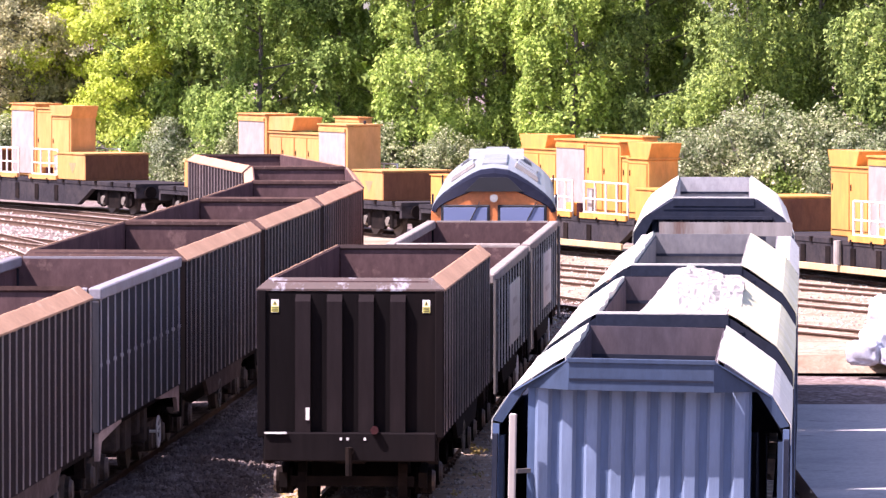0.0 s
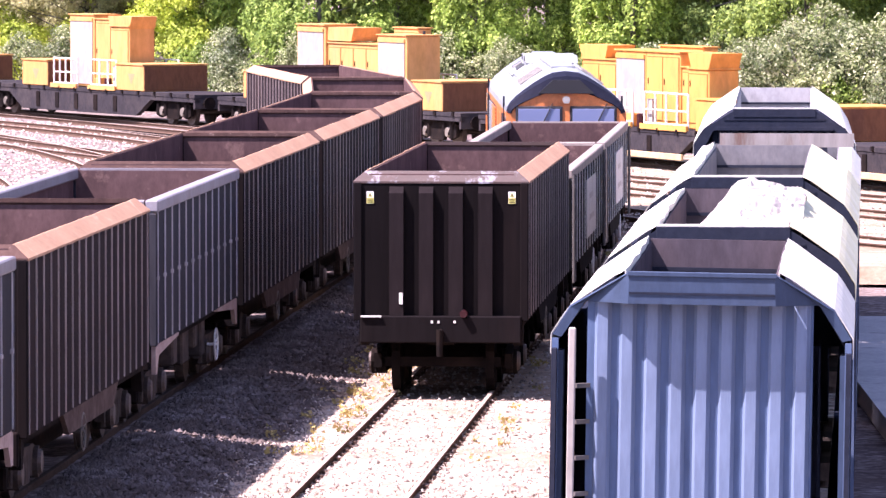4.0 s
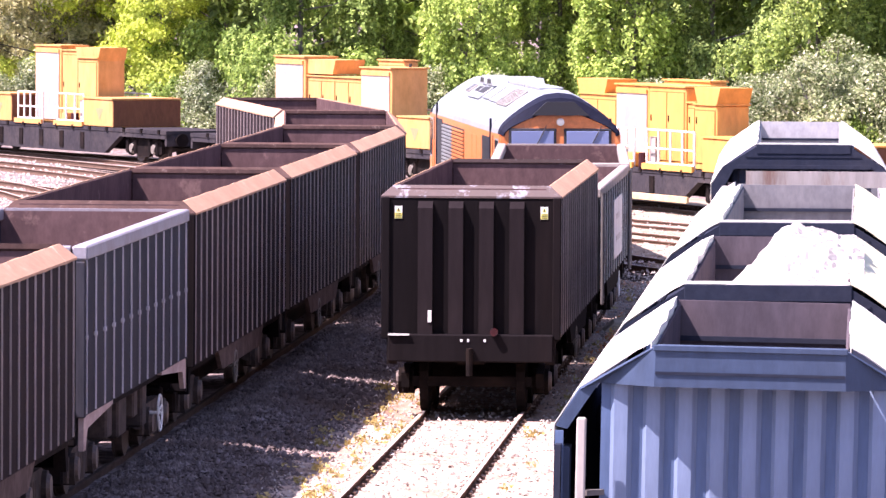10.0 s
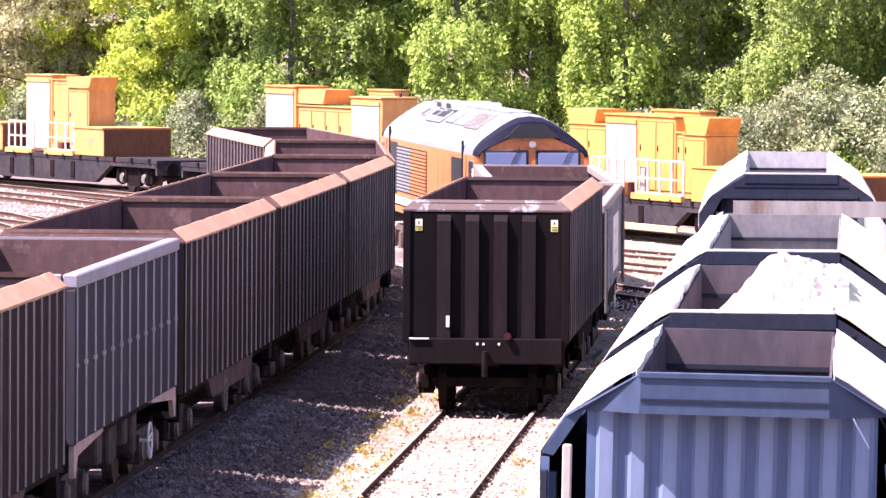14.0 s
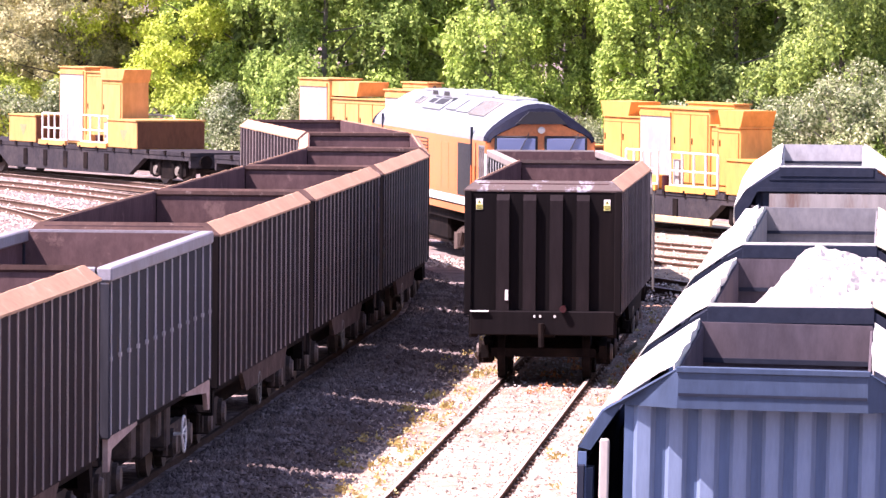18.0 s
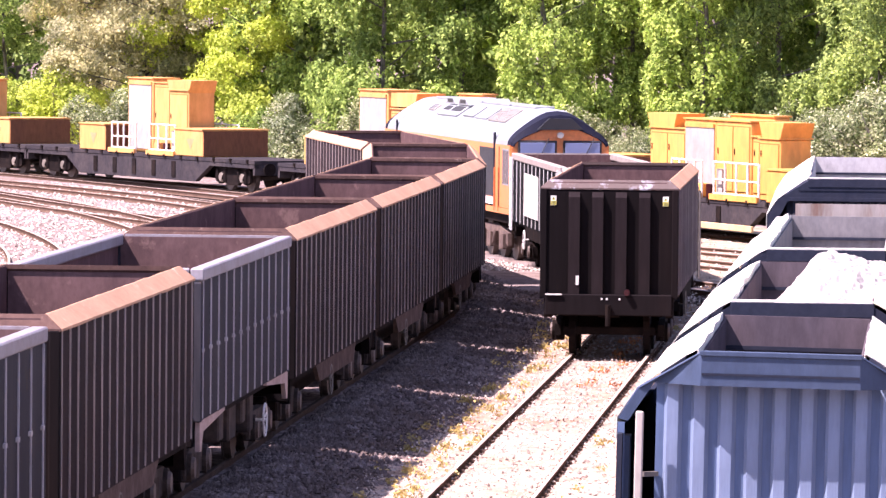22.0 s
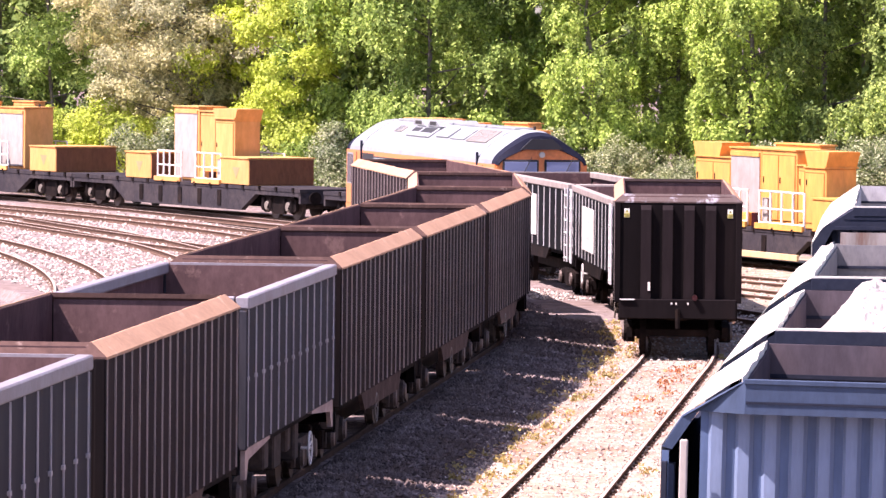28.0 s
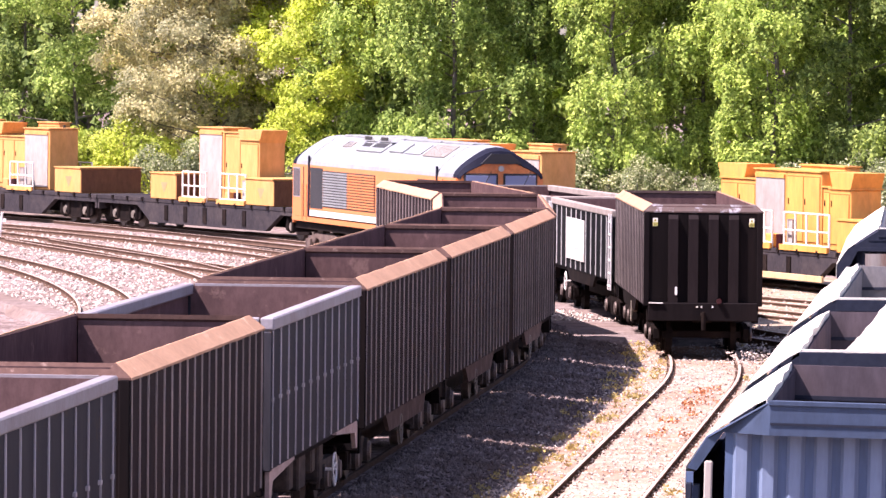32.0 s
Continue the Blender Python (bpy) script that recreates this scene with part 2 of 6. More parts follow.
M["sleeper"] = surface("weathered_sleeper", (0.24, 0.20, 0.175), (0.36, 0.31, 0.27), 0.9, big=2.0, fine=18, vary=0.25, spec=0.0)
M["sleeper_dark"] = surface("oily_dark_sleeper", (0.075, 0.06, 0.055), (0.12, 0.095, 0.085), 0.9, big=2.0, fine=18, vary=0.2, spec=0.0)
M["concrete"] = surface("old_yard_concrete", (0.42, 0.41, 0.41), (0.33, 0.325, 0.335), 0.85, big=0.35, fine=12, third=(0.27, 0.265, 0.275), vary=0.05, spec=0.0)
M["bag"] = surface("white_sack_fabric", (0.66, 0.66, 0.68), (0.52, 0.52, 0.56), 0.8, big=3, vary=0.08)
M["bag_grey"] = surface("grey_sack_fabric", (0.40, 0.42, 0.48), (0.28, 0.30, 0.36), 0.8, big=3, vary=0.08)
M["pallet"] = surface("dark_crate_timber", (0.10, 0.075, 0.055), (0.16, 0.12, 0.09), 0.85, vary=0.15)
M["bark"] = surface("grey_bark", (0.13, 0.115, 0.10), (0.28, 0.26, 0.24), 0.9, big=1.5, fine=14, streak=0.5, bump=0.6)


def glassy(name, tint, rough=0.08):
    m = bpy.data.materials.new(name)
    m.use_nodes = True
    bs = m.node_tree.nodes["Principled BSDF"]
    bs.inputs["Base Color"].default_value = (*tint, 1)
    bs.inputs["Roughness"].default_value, bs.inputs["Specular IOR Level"].default_value = rough, 0.8
    return m


M["side_glass"] = glassy("dark_side_glass", (0.045, 0.05, 0.06))
# The blue of the reflected sky is put into this glass's colour.
M["cab_glass"] = glassy("sky_tinted_cab_glass", (0.15, 0.19, 0.33), 0.3)


def stone_ground(name, tones, scale=14.0, patch=0.12):
    """Stones of mixed tones in the fine pattern, larger dirt patches over them, relief from the stones."""
    m = bpy.data.materials.new(name)
    m.use_nodes = True
    nt = m.node_tree
    bs = nt.nodes["Principled BSDF"]
    tc = nt.nodes.new("ShaderNodeTexCoord").outputs["Object"]
    v = nt.nodes.new("ShaderNodeTexVoronoi")
    v.inputs["Scale"].default_value = scale
    nt.links.new(tc, v.inputs["Vector"])
    col = ramp(nt, v.outputs["Color"], [(0.1, tones[0]), (0.5, tones[1]), (0.9, tones[2])])
    n = noise_tex(nt, tc, patch, 6, 0.65)
    col = mixed(nt, ramp(nt, n, [(0.42, (0, 0, 0)), (0.68, (1, 1, 1))]), col, tones[3])
    n3 = noise_tex(nt, tc, 1.3, 5, 0.7)
    col = mixed(nt, 1.0, col, ramp(nt, n3, [(0.3, (0.72, 0.70, 0.70)), (0.7, (1.22, 1.2, 1.18))]), "MULTIPLY")
    nt.links.new(col, bs.inputs["Base Color"])
    bs.inputs["Roughness"].default_value, bs.inputs["Specular IOR Level"].default_value = 0.95, 0.0
    b = nt.nodes.new("ShaderNodeBump")
    b.inputs["Strength"].default_value, b.inputs["Distance"].default_value = 0.5, 0.03
    nt.links.new(v.outputs["Distance"], b.inputs["Height"])
    nt.links.new(b.outputs[0], bs.inputs["Normal"])
    return m


M["ballast"] = stone_ground("ballast_ground", [(0.1128, 0.08648, 0.08264), (0.2004, 0.1628, 0.1566), (0.3758, 0.3132, 0.3007), (0.1253, 0.09517, 0.08526)], 9.0, 0.35)
M["bed"] = stone_ground("pale_trodden_bed", [(0.2964, 0.2281, 0.1821), (0.3904, 0.3194, 0.2582), (0.4892, 0.4107, 0.3344), (0.3199, 0.2145, 0.1524)], 20.0, 0.3)
M["bed_brown"] = stone_ground("brown_trodden_bed", [(0.2585, 0.1867, 0.1498), (0.352, 0.2689, 0.2176), (0.473, 0.3841, 0.3137), (0.297, 0.1761, 0.1214)], 20.0, 0.3)
M["far_bed"] = stone_ground("far_ballast_bed", [(0.1516, 0.122, 0.1146), (0.2034, 0.1701, 0.1627), (0.2663, 0.2293, 0.2182), (0.1738, 0.1331, 0.1183)], 11.0, 0.2)
M["tan_bed"] = stone_ground("pale_tan_ballast", [(0.264, 0.2156, 0.1584), (0.3344, 0.2816, 0.2156), (0.4048, 0.352, 0.2728), (0.2376, 0.176, 0.1232)], 11.0, 0.25)
M["dirt_stone"] = stone_ground("dusty_dark_stone", [(0.08774, 0.0713, 0.06917), (0.1536, 0.1261, 0.1206), (0.2633, 0.2248, 0.2194), (0.1206, 0.09322, 0.08225)], 5.0, 0.5)


def stone_mat(name, tones):
    """Loose stones, each of its own tone."""
    m = bpy.data.materials.new(name)
    m.use_nodes = True
    nt = m.node_tree
    bs = nt.nodes["Principled BSDF"]
    geo = nt.nodes.new("ShaderNodeNewGeometry")
    col = ramp(nt, geo.outputs["Random Per Island"], [(0.0, tones[0]), (0.25, tones[1]), (0.6, tones[2]), (1.0, tones[3])])
    tc = nt.nodes.new("ShaderNodeTexCoord").outputs["Object"]
    col = mixed(nt, 1.0, col, ramp(nt, noise_tex(nt, tc, 22.0, 4, 0.7), [(0.3, (0.75, 0.75, 0.75)), (0.7, (1.2, 1.2, 1.2))]), "MULTIPLY")
    nt.links.new(col, bs.inputs["Base Color"])
    bs.inputs["Roughness"].default_value, bs.inputs["Specular IOR Level"].default_value = 0.95, 0.05
    return m


M["stone"] = stone_mat("ballast_stone", [(0.16, 0.13, 0.115), (0.32, 0.27, 0.235), (0.46, 0.40, 0.35), (0.60, 0.54, 0.48)])


def leaf_mat(name, tones, trans=0.42):
    m = bpy.data.materials.new(name)
    m.use_nodes = True
    nt = m.node_tree
    bs = nt.nodes["Principled BSDF"]
    geo = nt.nodes.new("ShaderNodeNewGeometry")
    col = ramp(nt, geo.outputs["Random Per Island"], [(0.0, tones[0]), (0.55, tones[1]), (1.0, tones[2])])
    tc = nt.nodes.new("ShaderNodeTexCoord").outputs["Object"]
    col = mixed(nt, 1.0, col, ramp(nt, noise_tex(nt, tc, 0.55, 4, 0.6), [(0.3, (0.55, 0.6, 0.6)), (0.7, (1.4, 1.32, 1.1))]), "MULTIPLY")
    info = nt.nodes.new("ShaderNodeObjectInfo")
    col = mixed(nt, 1.0, col, ramp(nt, info.outputs["Random"], [(0.0, (0.88, 0.90, 0.9)), (1.0, (1.2, 1.16, 1.05))]), "MULTIPLY")
    nt.links.new(col, bs.inputs["Base Color"])
    bs.inputs["Roughness"].default_value, bs.inputs["Specular IOR Level"].default_value = 0.65, 0.15
    tr = nt.nodes.new("ShaderNodeBsdfTranslucent")
    nt.links.new(col, tr.inputs[0])
    mx = nt.nodes.new("ShaderNodeMixShader")
    mx.inputs[0].default_value = trans
    nt.links.new(bs.outputs[0], mx.inputs[1])
    nt.links.new(tr.outputs[0], mx.inputs[2])
    nt.links.new(mx.outputs[0], nt.nodes["Material Output"].inputs[0])
    return m


M["leaf_birch"] = leaf_mat("birch_leaves", [(0.1313, 0.2127, 0.0572), (0.2937, 0.4312, 0.11), (0.5375, 0.69, 0.209)], 0.38)
M["leaf_fresh"] = leaf_mat("fresh_green_leaves", [(0.1856, 0.297, 0.08925), (0.3828, 0.539, 0.1575), (0.6496, 0.792, 0.294)])
M["leaf_dark"] = leaf_mat("dark_birch_leaves", [(0.1187, 0.184, 0.0682), (0.2375, 0.345, 0.11), (0.4625, 0.5865, 0.198)], 0.38)
M["leaf_yellow"] = leaf_mat("yellow_green_leaves", [(0.2726, 0.363, 0.05775), (0.4988, 0.616, 0.1103), (0.7192, 0.803, 0.2205)])
M["leaf_pale"] = leaf_mat("pale_grey_green_leaves", [(0.348, 0.352, 0.21), (0.5104, 0.5005, 0.315), (0.696, 0.66, 0.4305)], 0.4)
M["leaf_bush"] = leaf_mat("shrub_leaves", [(0.10, 0.145, 0.06), (0.27, 0.33, 0.18), (0.62, 0.64, 0.49)], 0.3)
M["weed_red"] = leaf_mat("reddish_weeds", [(0.30, 0.10, 0.06), (0.46, 0.19, 0.11), (0.52, 0.30, 0.14)], 0.25)
M["weed"] = leaf_mat("dry_yellow_weeds", [(0.34, 0.25, 0.10), (0.46, 0.36, 0.15), (0.50, 0.44, 0.24)], 0.25)

# ---- mesh helpers ----


def part(name, bm, material, parent=None, label=""):
    me = bpy.data.meshes.new(name)
    bm.to_mesh(me)
    bm.free()
    return linked(name, me, material, parent, label)


def linked(name, me, material, parent=None, label="", at=None):
    """One more object on a mesh, under its thing."""
    if material is not None and not me.materials:
        me.materials.append(M[material])
    ob = new(name, me)
    if parent is not None:
        ob.parent = parent
    if at is not None:
        ob.matrix_basis = at
    return tagged(ob, label)


def mesh_of(name, bm, material):
    me = bpy.data.meshes.new(name)
    bm.to_mesh(me)
    bm.free()
    me.materials.append(M[material])
    return me


def box(bm, x0, x1, y0, y1, z0, z1, m=None, bevel=0.0):
    vs = [Vector((x, y, z)) for z in (z0, z1) for x, y in ((x0, y0), (x1, y0), (x1, y1), (x0, y1))]
    if m is not None:
        vs = [m @ v for v in vs]
    b = [bm.verts.new(v) for v in vs]
    fs = [bm.faces.new([b[i] for i in f]) for f in ((3, 2, 1, 0), (4, 5, 6, 7), (0, 1, 5, 4), (1, 2, 6, 5), (2, 3, 7, 6), (3, 0, 4, 7))]
    if bevel:
        bmesh.ops.bevel(bm, geom=list({e for f in fs for e in f.edges}), offset=bevel, segments=1, affect="EDGES")
    return bm


def rod(bm, a, b, r, n=8, r2=None):
    a, b = Vector(a), Vector(b)
    q = (b - a).to_track_quat("Z", "Y").to_matrix()
    rings = []
    for p, rad in ((a, r), (b, r if r2 is None else r2)):
        rings.append([bm.verts.new(p + q @ Vector((rad * math.cos(k * math.tau / n), rad * math.sin(k * math.tau / n), 0))) for k in range(n)])
    for k in range(n):
        bm.faces.new((rings[0][k], rings[0][(k + 1) % n], rings[1][(k + 1) % n], rings[1][k]))
    bm.faces.new(rings[0][::-1])
    bm.faces.new(rings[1])
    return bm


def extrude_y(bm, profile, y0, y1, closed=True):
    """A profile of (x, z) points drawn out along y."""
    a = [bm.verts.new((x, y0, z)) for x, z in profile]
    b = [bm.verts.new((x, y1, z)) for x, z in profile]
    n = len(profile)
    for k in range(n if closed else n - 1):
        bm.faces.new((a[k], b[k], b[(k + 1) % n], a[(k + 1) % n]))
    if closed:
        bm.faces.new(a)
        bm.faces.new(b[::-1])
    bmesh.ops.recalc_face_normals(bm, faces=bm.faces)
    return bm


def extrude_x(bm, profile, x0, x1):
    """A profile of (y, z) points drawn out along x."""
    a = [bm.verts.new((x0, y, z)) for y, z in profile]
    b = [bm.verts.new((x1, y, z)) for y, z in profile]
    n = len(profile)
    for k in range(n):
        bm.faces.new((a[k], a[(k + 1) % n], b[(k + 1) % n], b[k]))
    bm.faces.new(a[::-1])
    bm.faces.new(b)
    bmesh.ops.recalc_face_normals(bm, faces=bm.faces)
    return bm


def B():
    return bmesh.new()


def empty(name, m, label="", category="", group=""):
    ob = new(name)
    ob.matrix_basis = m
    return tagged(ob, label, category, group)


# ---- the lines of the tracks (rail head at z = RAIL) ----
RAIL = 0.16


def bent(x0, y0, slope, yc, k, yend=1e9):
    def f(y):
        e = min(y, yend)
        x = x0 + slope * (e - y0)
        d = max(0.0, e - yc)
        x -= k * d * d / 2
        return x + (slope - k * d) * (y - e)
    return f


train_line = bent(1.09, 128, 0.0575, 130, 0.0056, 204)
LOW = 0.18          # the siding of the moving train lies lower than its neighbours
left_line = bent(-3.35, 134, 0.0575, 134, 0.0083, 190)
hopper_line = bent(1.79, 52, 0.058, 88, 0.0009)


def polyline(points):
    ys = [p[1] for p in points]
    xs = [p[0] for p in points]
    fit = np.polyfit(np.array(ys) - 190, xs, 2)
    return lambda y: float(np.polyval(fit, y - 190))


plant_line = polyline([(11.1, 163), (4.5, 186), (-4.0, 203), (-12.1, 219), (-16.8, 229), (-21.3, 240)])


def ahead(line, y, s):
    """The y that lies s metres further along the line."""
    n = max(1, int(abs(s) / 2))
    for _ in range(n):
        k = (line(y + 0.5) - line(y - 0.5))
        y += (s / n) / math.sqrt(1 + k * k)
    return y


def on_line(line, y0, length, z=RAIL):
    """The pose of a vehicle whose near end stands at y0, and the y of its far end."""
    y1 = ahead(line, y0, length)
    x0, x1 = line(y0), line(y1)
    return pose((x0 + x1) / 2, (y0 + y1) / 2, z, 0, 0, -math.degrees(math.atan2(x1 - x0, y1 - y0))), y1

# ---- ground ----
rng = np.random.default_rng(7)


def ground_sheet():
    me = bpy.data.meshes.new("ground")
    xs = np.concatenate([[-2500, -900, -300, -120, -60], np.arange(-36, 36.1, 1.0), [60, 120, 300, 900, 2500]])
    ys = np.concatenate([[-2000, -600, -150, -30, 10], np.arange(40, 270.1, 1.5), [300, 400, 700, 1500, 3500]])
    X, Y = np.meshgrid(xs, ys)
    Z = np.zeros_like(X)
    for i in range(X.shape[0]):
        for j in range(X.shape[1]):
            x, y = X[i, j], Y[i, j]
            if abs(x) < 40 and 30 < y < 275:
                Z[i, j] = 0.05 * noise.noise((x * 0.5, y * 0.3, 0)) + 0.02 * noise.noise((x * 2.1, y * 1.7, 3)) - 0.13 - LOW * max(0.0, min(1.0, (175 - y) / 20))
                # a bank rises towards the wood
                Z[i, j] += max(0.0, min(1.5, (y - (248 - 1.4 * x)) * 0.08))
            else:
                Z[i, j] = -0.13 + (1.5 if y > 275 else -LOW if y < 60 else 0.0)
    nx = len(xs)
    verts = np.stack([X.ravel(), Y.ravel(), Z.ravel()], 1)
    a = (np.arange(len(ys) - 1)[:, None] * nx + np.arange(nx - 1)[None, :]).ravel()
    faces = np.stack([a, a + 1, a + nx + 1, a + nx], 1)
    me.from_pydata(verts.tolist(), [], faces.tolist())
    return tagged(linked("ground", me, "ballast"), "pale trodden ballast and dirt between the sidings", "ground", kind="structure")


ground_sheet()


def loose_stones(name, n, where, label, size=(0.016, 0.038), material="stone"):
    """Many small angular stones in one mesh; where() gives the spots."""
    P = where(n)
    n = len(P)
    base = np.array([(1, 0, 0), (0, 1, 0), (-1, 0, 0), (0, -1, 0), (0, 0, 0.9), (0, 0, -0.5)])
    tri = np.array([(0, 1, 4), (1, 2, 4), (2, 3, 4), (3, 0, 4), (1, 0, 5), (2, 1, 5), (3, 2, 5), (0, 3, 5)])
    s = rng.uniform(*size, (n, 1, 1)) * rng.uniform(0.6, 1.3, (n, 1, 3))
    a = rng.uniform(0, math.tau, n)
    jit = base[None] * s + rng.normal(0, 0.005, (n, 6, 3))
    c, d = np.cos(a)[:, None], np.sin(a)[:, None]
    v = np.stack([jit[..., 0] * c - jit[..., 1] * d, jit[..., 0] * d + jit[..., 1] * c, jit[..., 2]], -1) + P[:, None, :]
    f = (tri[None] + 6 * np.arange(n)[:, None, None]).reshape(-1, 3)
    me = bpy.data.meshes.new(name)
    me.from_pydata(v.reshape(-1, 3).tolist(), [], f.tolist())
    ob = linked(name, me, material)
    return tagged(ob, label, "gravel", kind="stuff")


def beside(line, half, y0, y1, z=0.0, fall=0.0):
    """Spots along a line, thicker towards the near end; the ground falls to the right by fall from side to side."""
    def f(n):
        y = y0 + (y1 - y0) * rng.uniform(0, 1, n) ** 1.3
        x = rng.uniform(-half, half, n)
        cx = np.array([line(v) for v in y])
        return np.stack([cx + x, y, z - fall * (x + half) / (2 * half) + rng.uniform(-0.02, 0.03, n)], 1)
    return f


# ---- tracks ----
SLEEPER = B()
box(SLEEPER, -1.28, 1.28, -0.125, 0.125, -0.30, -0.165)
SLEEPER = mesh_of("sleeper", SLEEPER, "sleeper")
CHAIR = B()
box(CHAIR, -0.17, 0.17, -0.09, 0.09, -0.165, -0.135)
box(CHAIR, -0.10, -0.035, -0.06, 0.06, -0.135, -0.06)
box(CHAIR, 0.035, 0.10, -0.06, 0.06, -0.135, -0.06)
CHAIR = mesh_of("rail_chair", CHAIR, "rail_web")
PROFILE = ((-0.07, -0.16), (0.07, -0.16), (0.07, -0.145), (0.012, -0.12), (0.012, -0.045), (0.035, -0.03), (0.035, -0.003), (0.028, 0.0), (-0.028, 0.0), (-0.035, -0.003),
           (-0.035, -0.03), (-0.012, -0.045), (-0.012, -0.12), (-0.07, -0.145))


def swept(line, y0, y1, side, step, profile):
    bm = B()
    ys = np.arange(y0, y1 + 0.01, step)
    rings = []
    for y in ys:
        k = line(y + 0.3) - line(y - 0.3)
        nx, ny = 0.6 / math.hypot(k, 0.6), -k / math.hypot(k, 0.6)
        x = line(y)
        rings.append([bm.verts.new((x + (side + px) * nx, y + (side + px) * ny, RAIL + pz)) for px, pz in profile])
    n = len(profile)
    for a, b in zip(rings, rings[1:]):
        for k in range(n):
            bm.faces.new((a[k], a[(k + 1) % n], b[(k + 1) % n], b[k]))
    bm.faces.new(rings[0][::-1])
    bm.faces.new(rings[-1])
    bmesh.ops.recalc_face_normals(bm, faces=bm.faces)
    return bm


def bed(line, y0, y1, left, right, material, top=0.0, slope=0.35):
    """A strip of trodden ballast under a track, with a rough surface; its right shoulder falls away over the given slope."""
    me = bpy.data.meshes.new("track_bed")
    ys = np.arange(y0, y1, 0.5)
    inner = np.linspace(-left, right, int((left + right) / 0.22) + 1)
    fall = [right + slope * q for q in ((0.25, 0.5, 0.75, 1.0) if slope > 0.4 else (1.0,))]
    us = np.concatenate([[-left - 0.35], inner, fall])
    drops = [-0.32] + [0.0] * len(inner) + [-0.32 * (u - right) / slope for u in fall]
    verts = []
    for y in ys:
        x0 = line(y)
        for k, u in enumerate(us):
            wave = 0.18 * noise.noise((y * 0.6, k * 0.02, 4.0)) if k < 2 or u >= right else 0.0
            x = x0 + u + wave
            z = top + drops[k] + 0.025 * noise.noise((x * 1.6, y * 1.1, 0)) + 0.016 * noise.noise((x * 5, y * 4, 2))
            verts.append((x, y, top - 0.32 if y == ys[0] or y == ys[-1] else z))
    n = len(us)
    a = (np.arange(len(ys) - 1)[:, None] * n + np.arange(n - 1)[None, :]).ravel()
    me.from_pydata(verts, [], np.stack([a, a + 1, a + n + 1, a + n], 1).tolist())
    return tagged(linked("track_bed", me, material), "pale trodden ballast bed under the track", "ballast bed", kind="structure")


def track(label, line, y0, y1, step=2.0, singles=None, sink=0.0, head="rail_top", low=0.0, timber="sleeper"):
    root = empty("track", pose(0, 0, -low), label, "railway track", "sidings of the yard")
    for side in (-0.7525, 0.7525):
        web = part("rail", swept(line, y0, y1, side, step, PROFILE), "rail_web", root, "rusty steel rail")
        part("rail_head", swept(line, y0, y1, side, step, ((-0.03, 0.001), (0.03, 0.001), (0.03, 0.004), (-0.03, 0.004))), head, web, "worn running surface")
    far = B()
    y = y0
    while y < y1:
        k = line(y + 0.3) - line(y - 0.3)
        m = Matrix.Translation((line(y), y, RAIL - sink)) @ pose(0, 0, 0, 0, 0, -math.degrees(math.atan2(k, 0.6)))
        if singles and singles[0] < y < singles[1]:
            linked("sleeper", SLEEPER, None, root, "", m)
            for side in (-0.7525, 0.7525):
                linked("rail_chair", CHAIR, None, root, "", m @ pose(side, 0, sink))
        else:
            m = m @ pose(0, 0, min(0.0, sink - 0.02))
            box(far, -1.28, 1.28, -0.125, 0.125, -0.30, -0.165, m)
            for side in (-0.7525, 0.7525) if 0 <= sink < 0.08 else ():
                box(far, side - 0.1, side + 0.1, -0.07, 0.07, -0.165, -0.06, m)
        y = ahead(line, y, 0.70)
    tagged(part("sleeper_strip", far, timber, root, "row of weathered sleepers and chairs"), kind="stuff")
    return root


# ---- wagons ----
WHEEL = B()
for sgn in (-1, 1):
    rod(WHEEL, (sgn * 0.69, 0, 0), (sgn * 0.80, 0, 0), 0.46, 20)
    rod(WHEEL, (sgn * 0.665, 0, 0), (sgn * 0.69, 0, 0), 0.49, 20)
    rod(WHEEL, (sgn * 0.80, 0, 0), (sgn * 0.86, 0, 0), 0.13, 10)
rod(WHEEL, (-0.9, 0, 0), (0.9, 0, 0), 0.075, 8)
WHEEL = mesh_of("wheelset", WHEEL, "wheel")
# The moving train's wheelsets carry their shade in the darker tone.
WHEEL_SHADED = WHEEL.copy()
WHEEL_SHADED.materials[0] = M["under"]
BOGIE = B()
for sgn in (-1, 1):
    extrude_x(BOGIE, ((-1.28, 0.38), (-1.28, 0.60), (-0.75, 0.70), (0.75, 0.70), (1.28, 0.60), (1.28, 0.38), (1.05, 0.36), (0.6, 0.52), (0.45, 0.24), (-0.45, 0.24), (-0.6, 0.52), (-1.05, 0.36)),
              sgn * 0.96, sgn * 1.08)
    for yy in (-0.9, 0.9):
        rod(BOGIE, (sgn * 0.9, yy, 0.46), (sgn * 1.14, yy, 0.46), 0.2, 14)
        rod(BOGIE, (sgn * 1.02, yy - 0.2, 0.30), (sgn * 1.02, yy - 0.2, 0.62), 0.06, 8)
        rod(BOGIE, (sgn * 1.02, yy + 0.2, 0.30), (sgn * 1.02, yy + 0.2, 0.62), 0.06, 8)
    for yy in (-0.2, 0.0, 0.2):
        rod(BOGIE, (sgn * 1.02, yy, 0.26), (sgn * 1.02, yy, 0.60), 0.075, 8)
box(BOGIE, -1.0, 1.0, -0.25, 0.25, 0.42, 0.72)
box(BOGIE, -0.9, 0.9, -1.32, -1.22, 0.40, 0.55)
box(BOGIE, -0.9, 0.9, 1.22, 1.32, 0.40, 0.55)
BOGIE = mesh_of("bogie_frame", BOGIE, "bogie_grime")
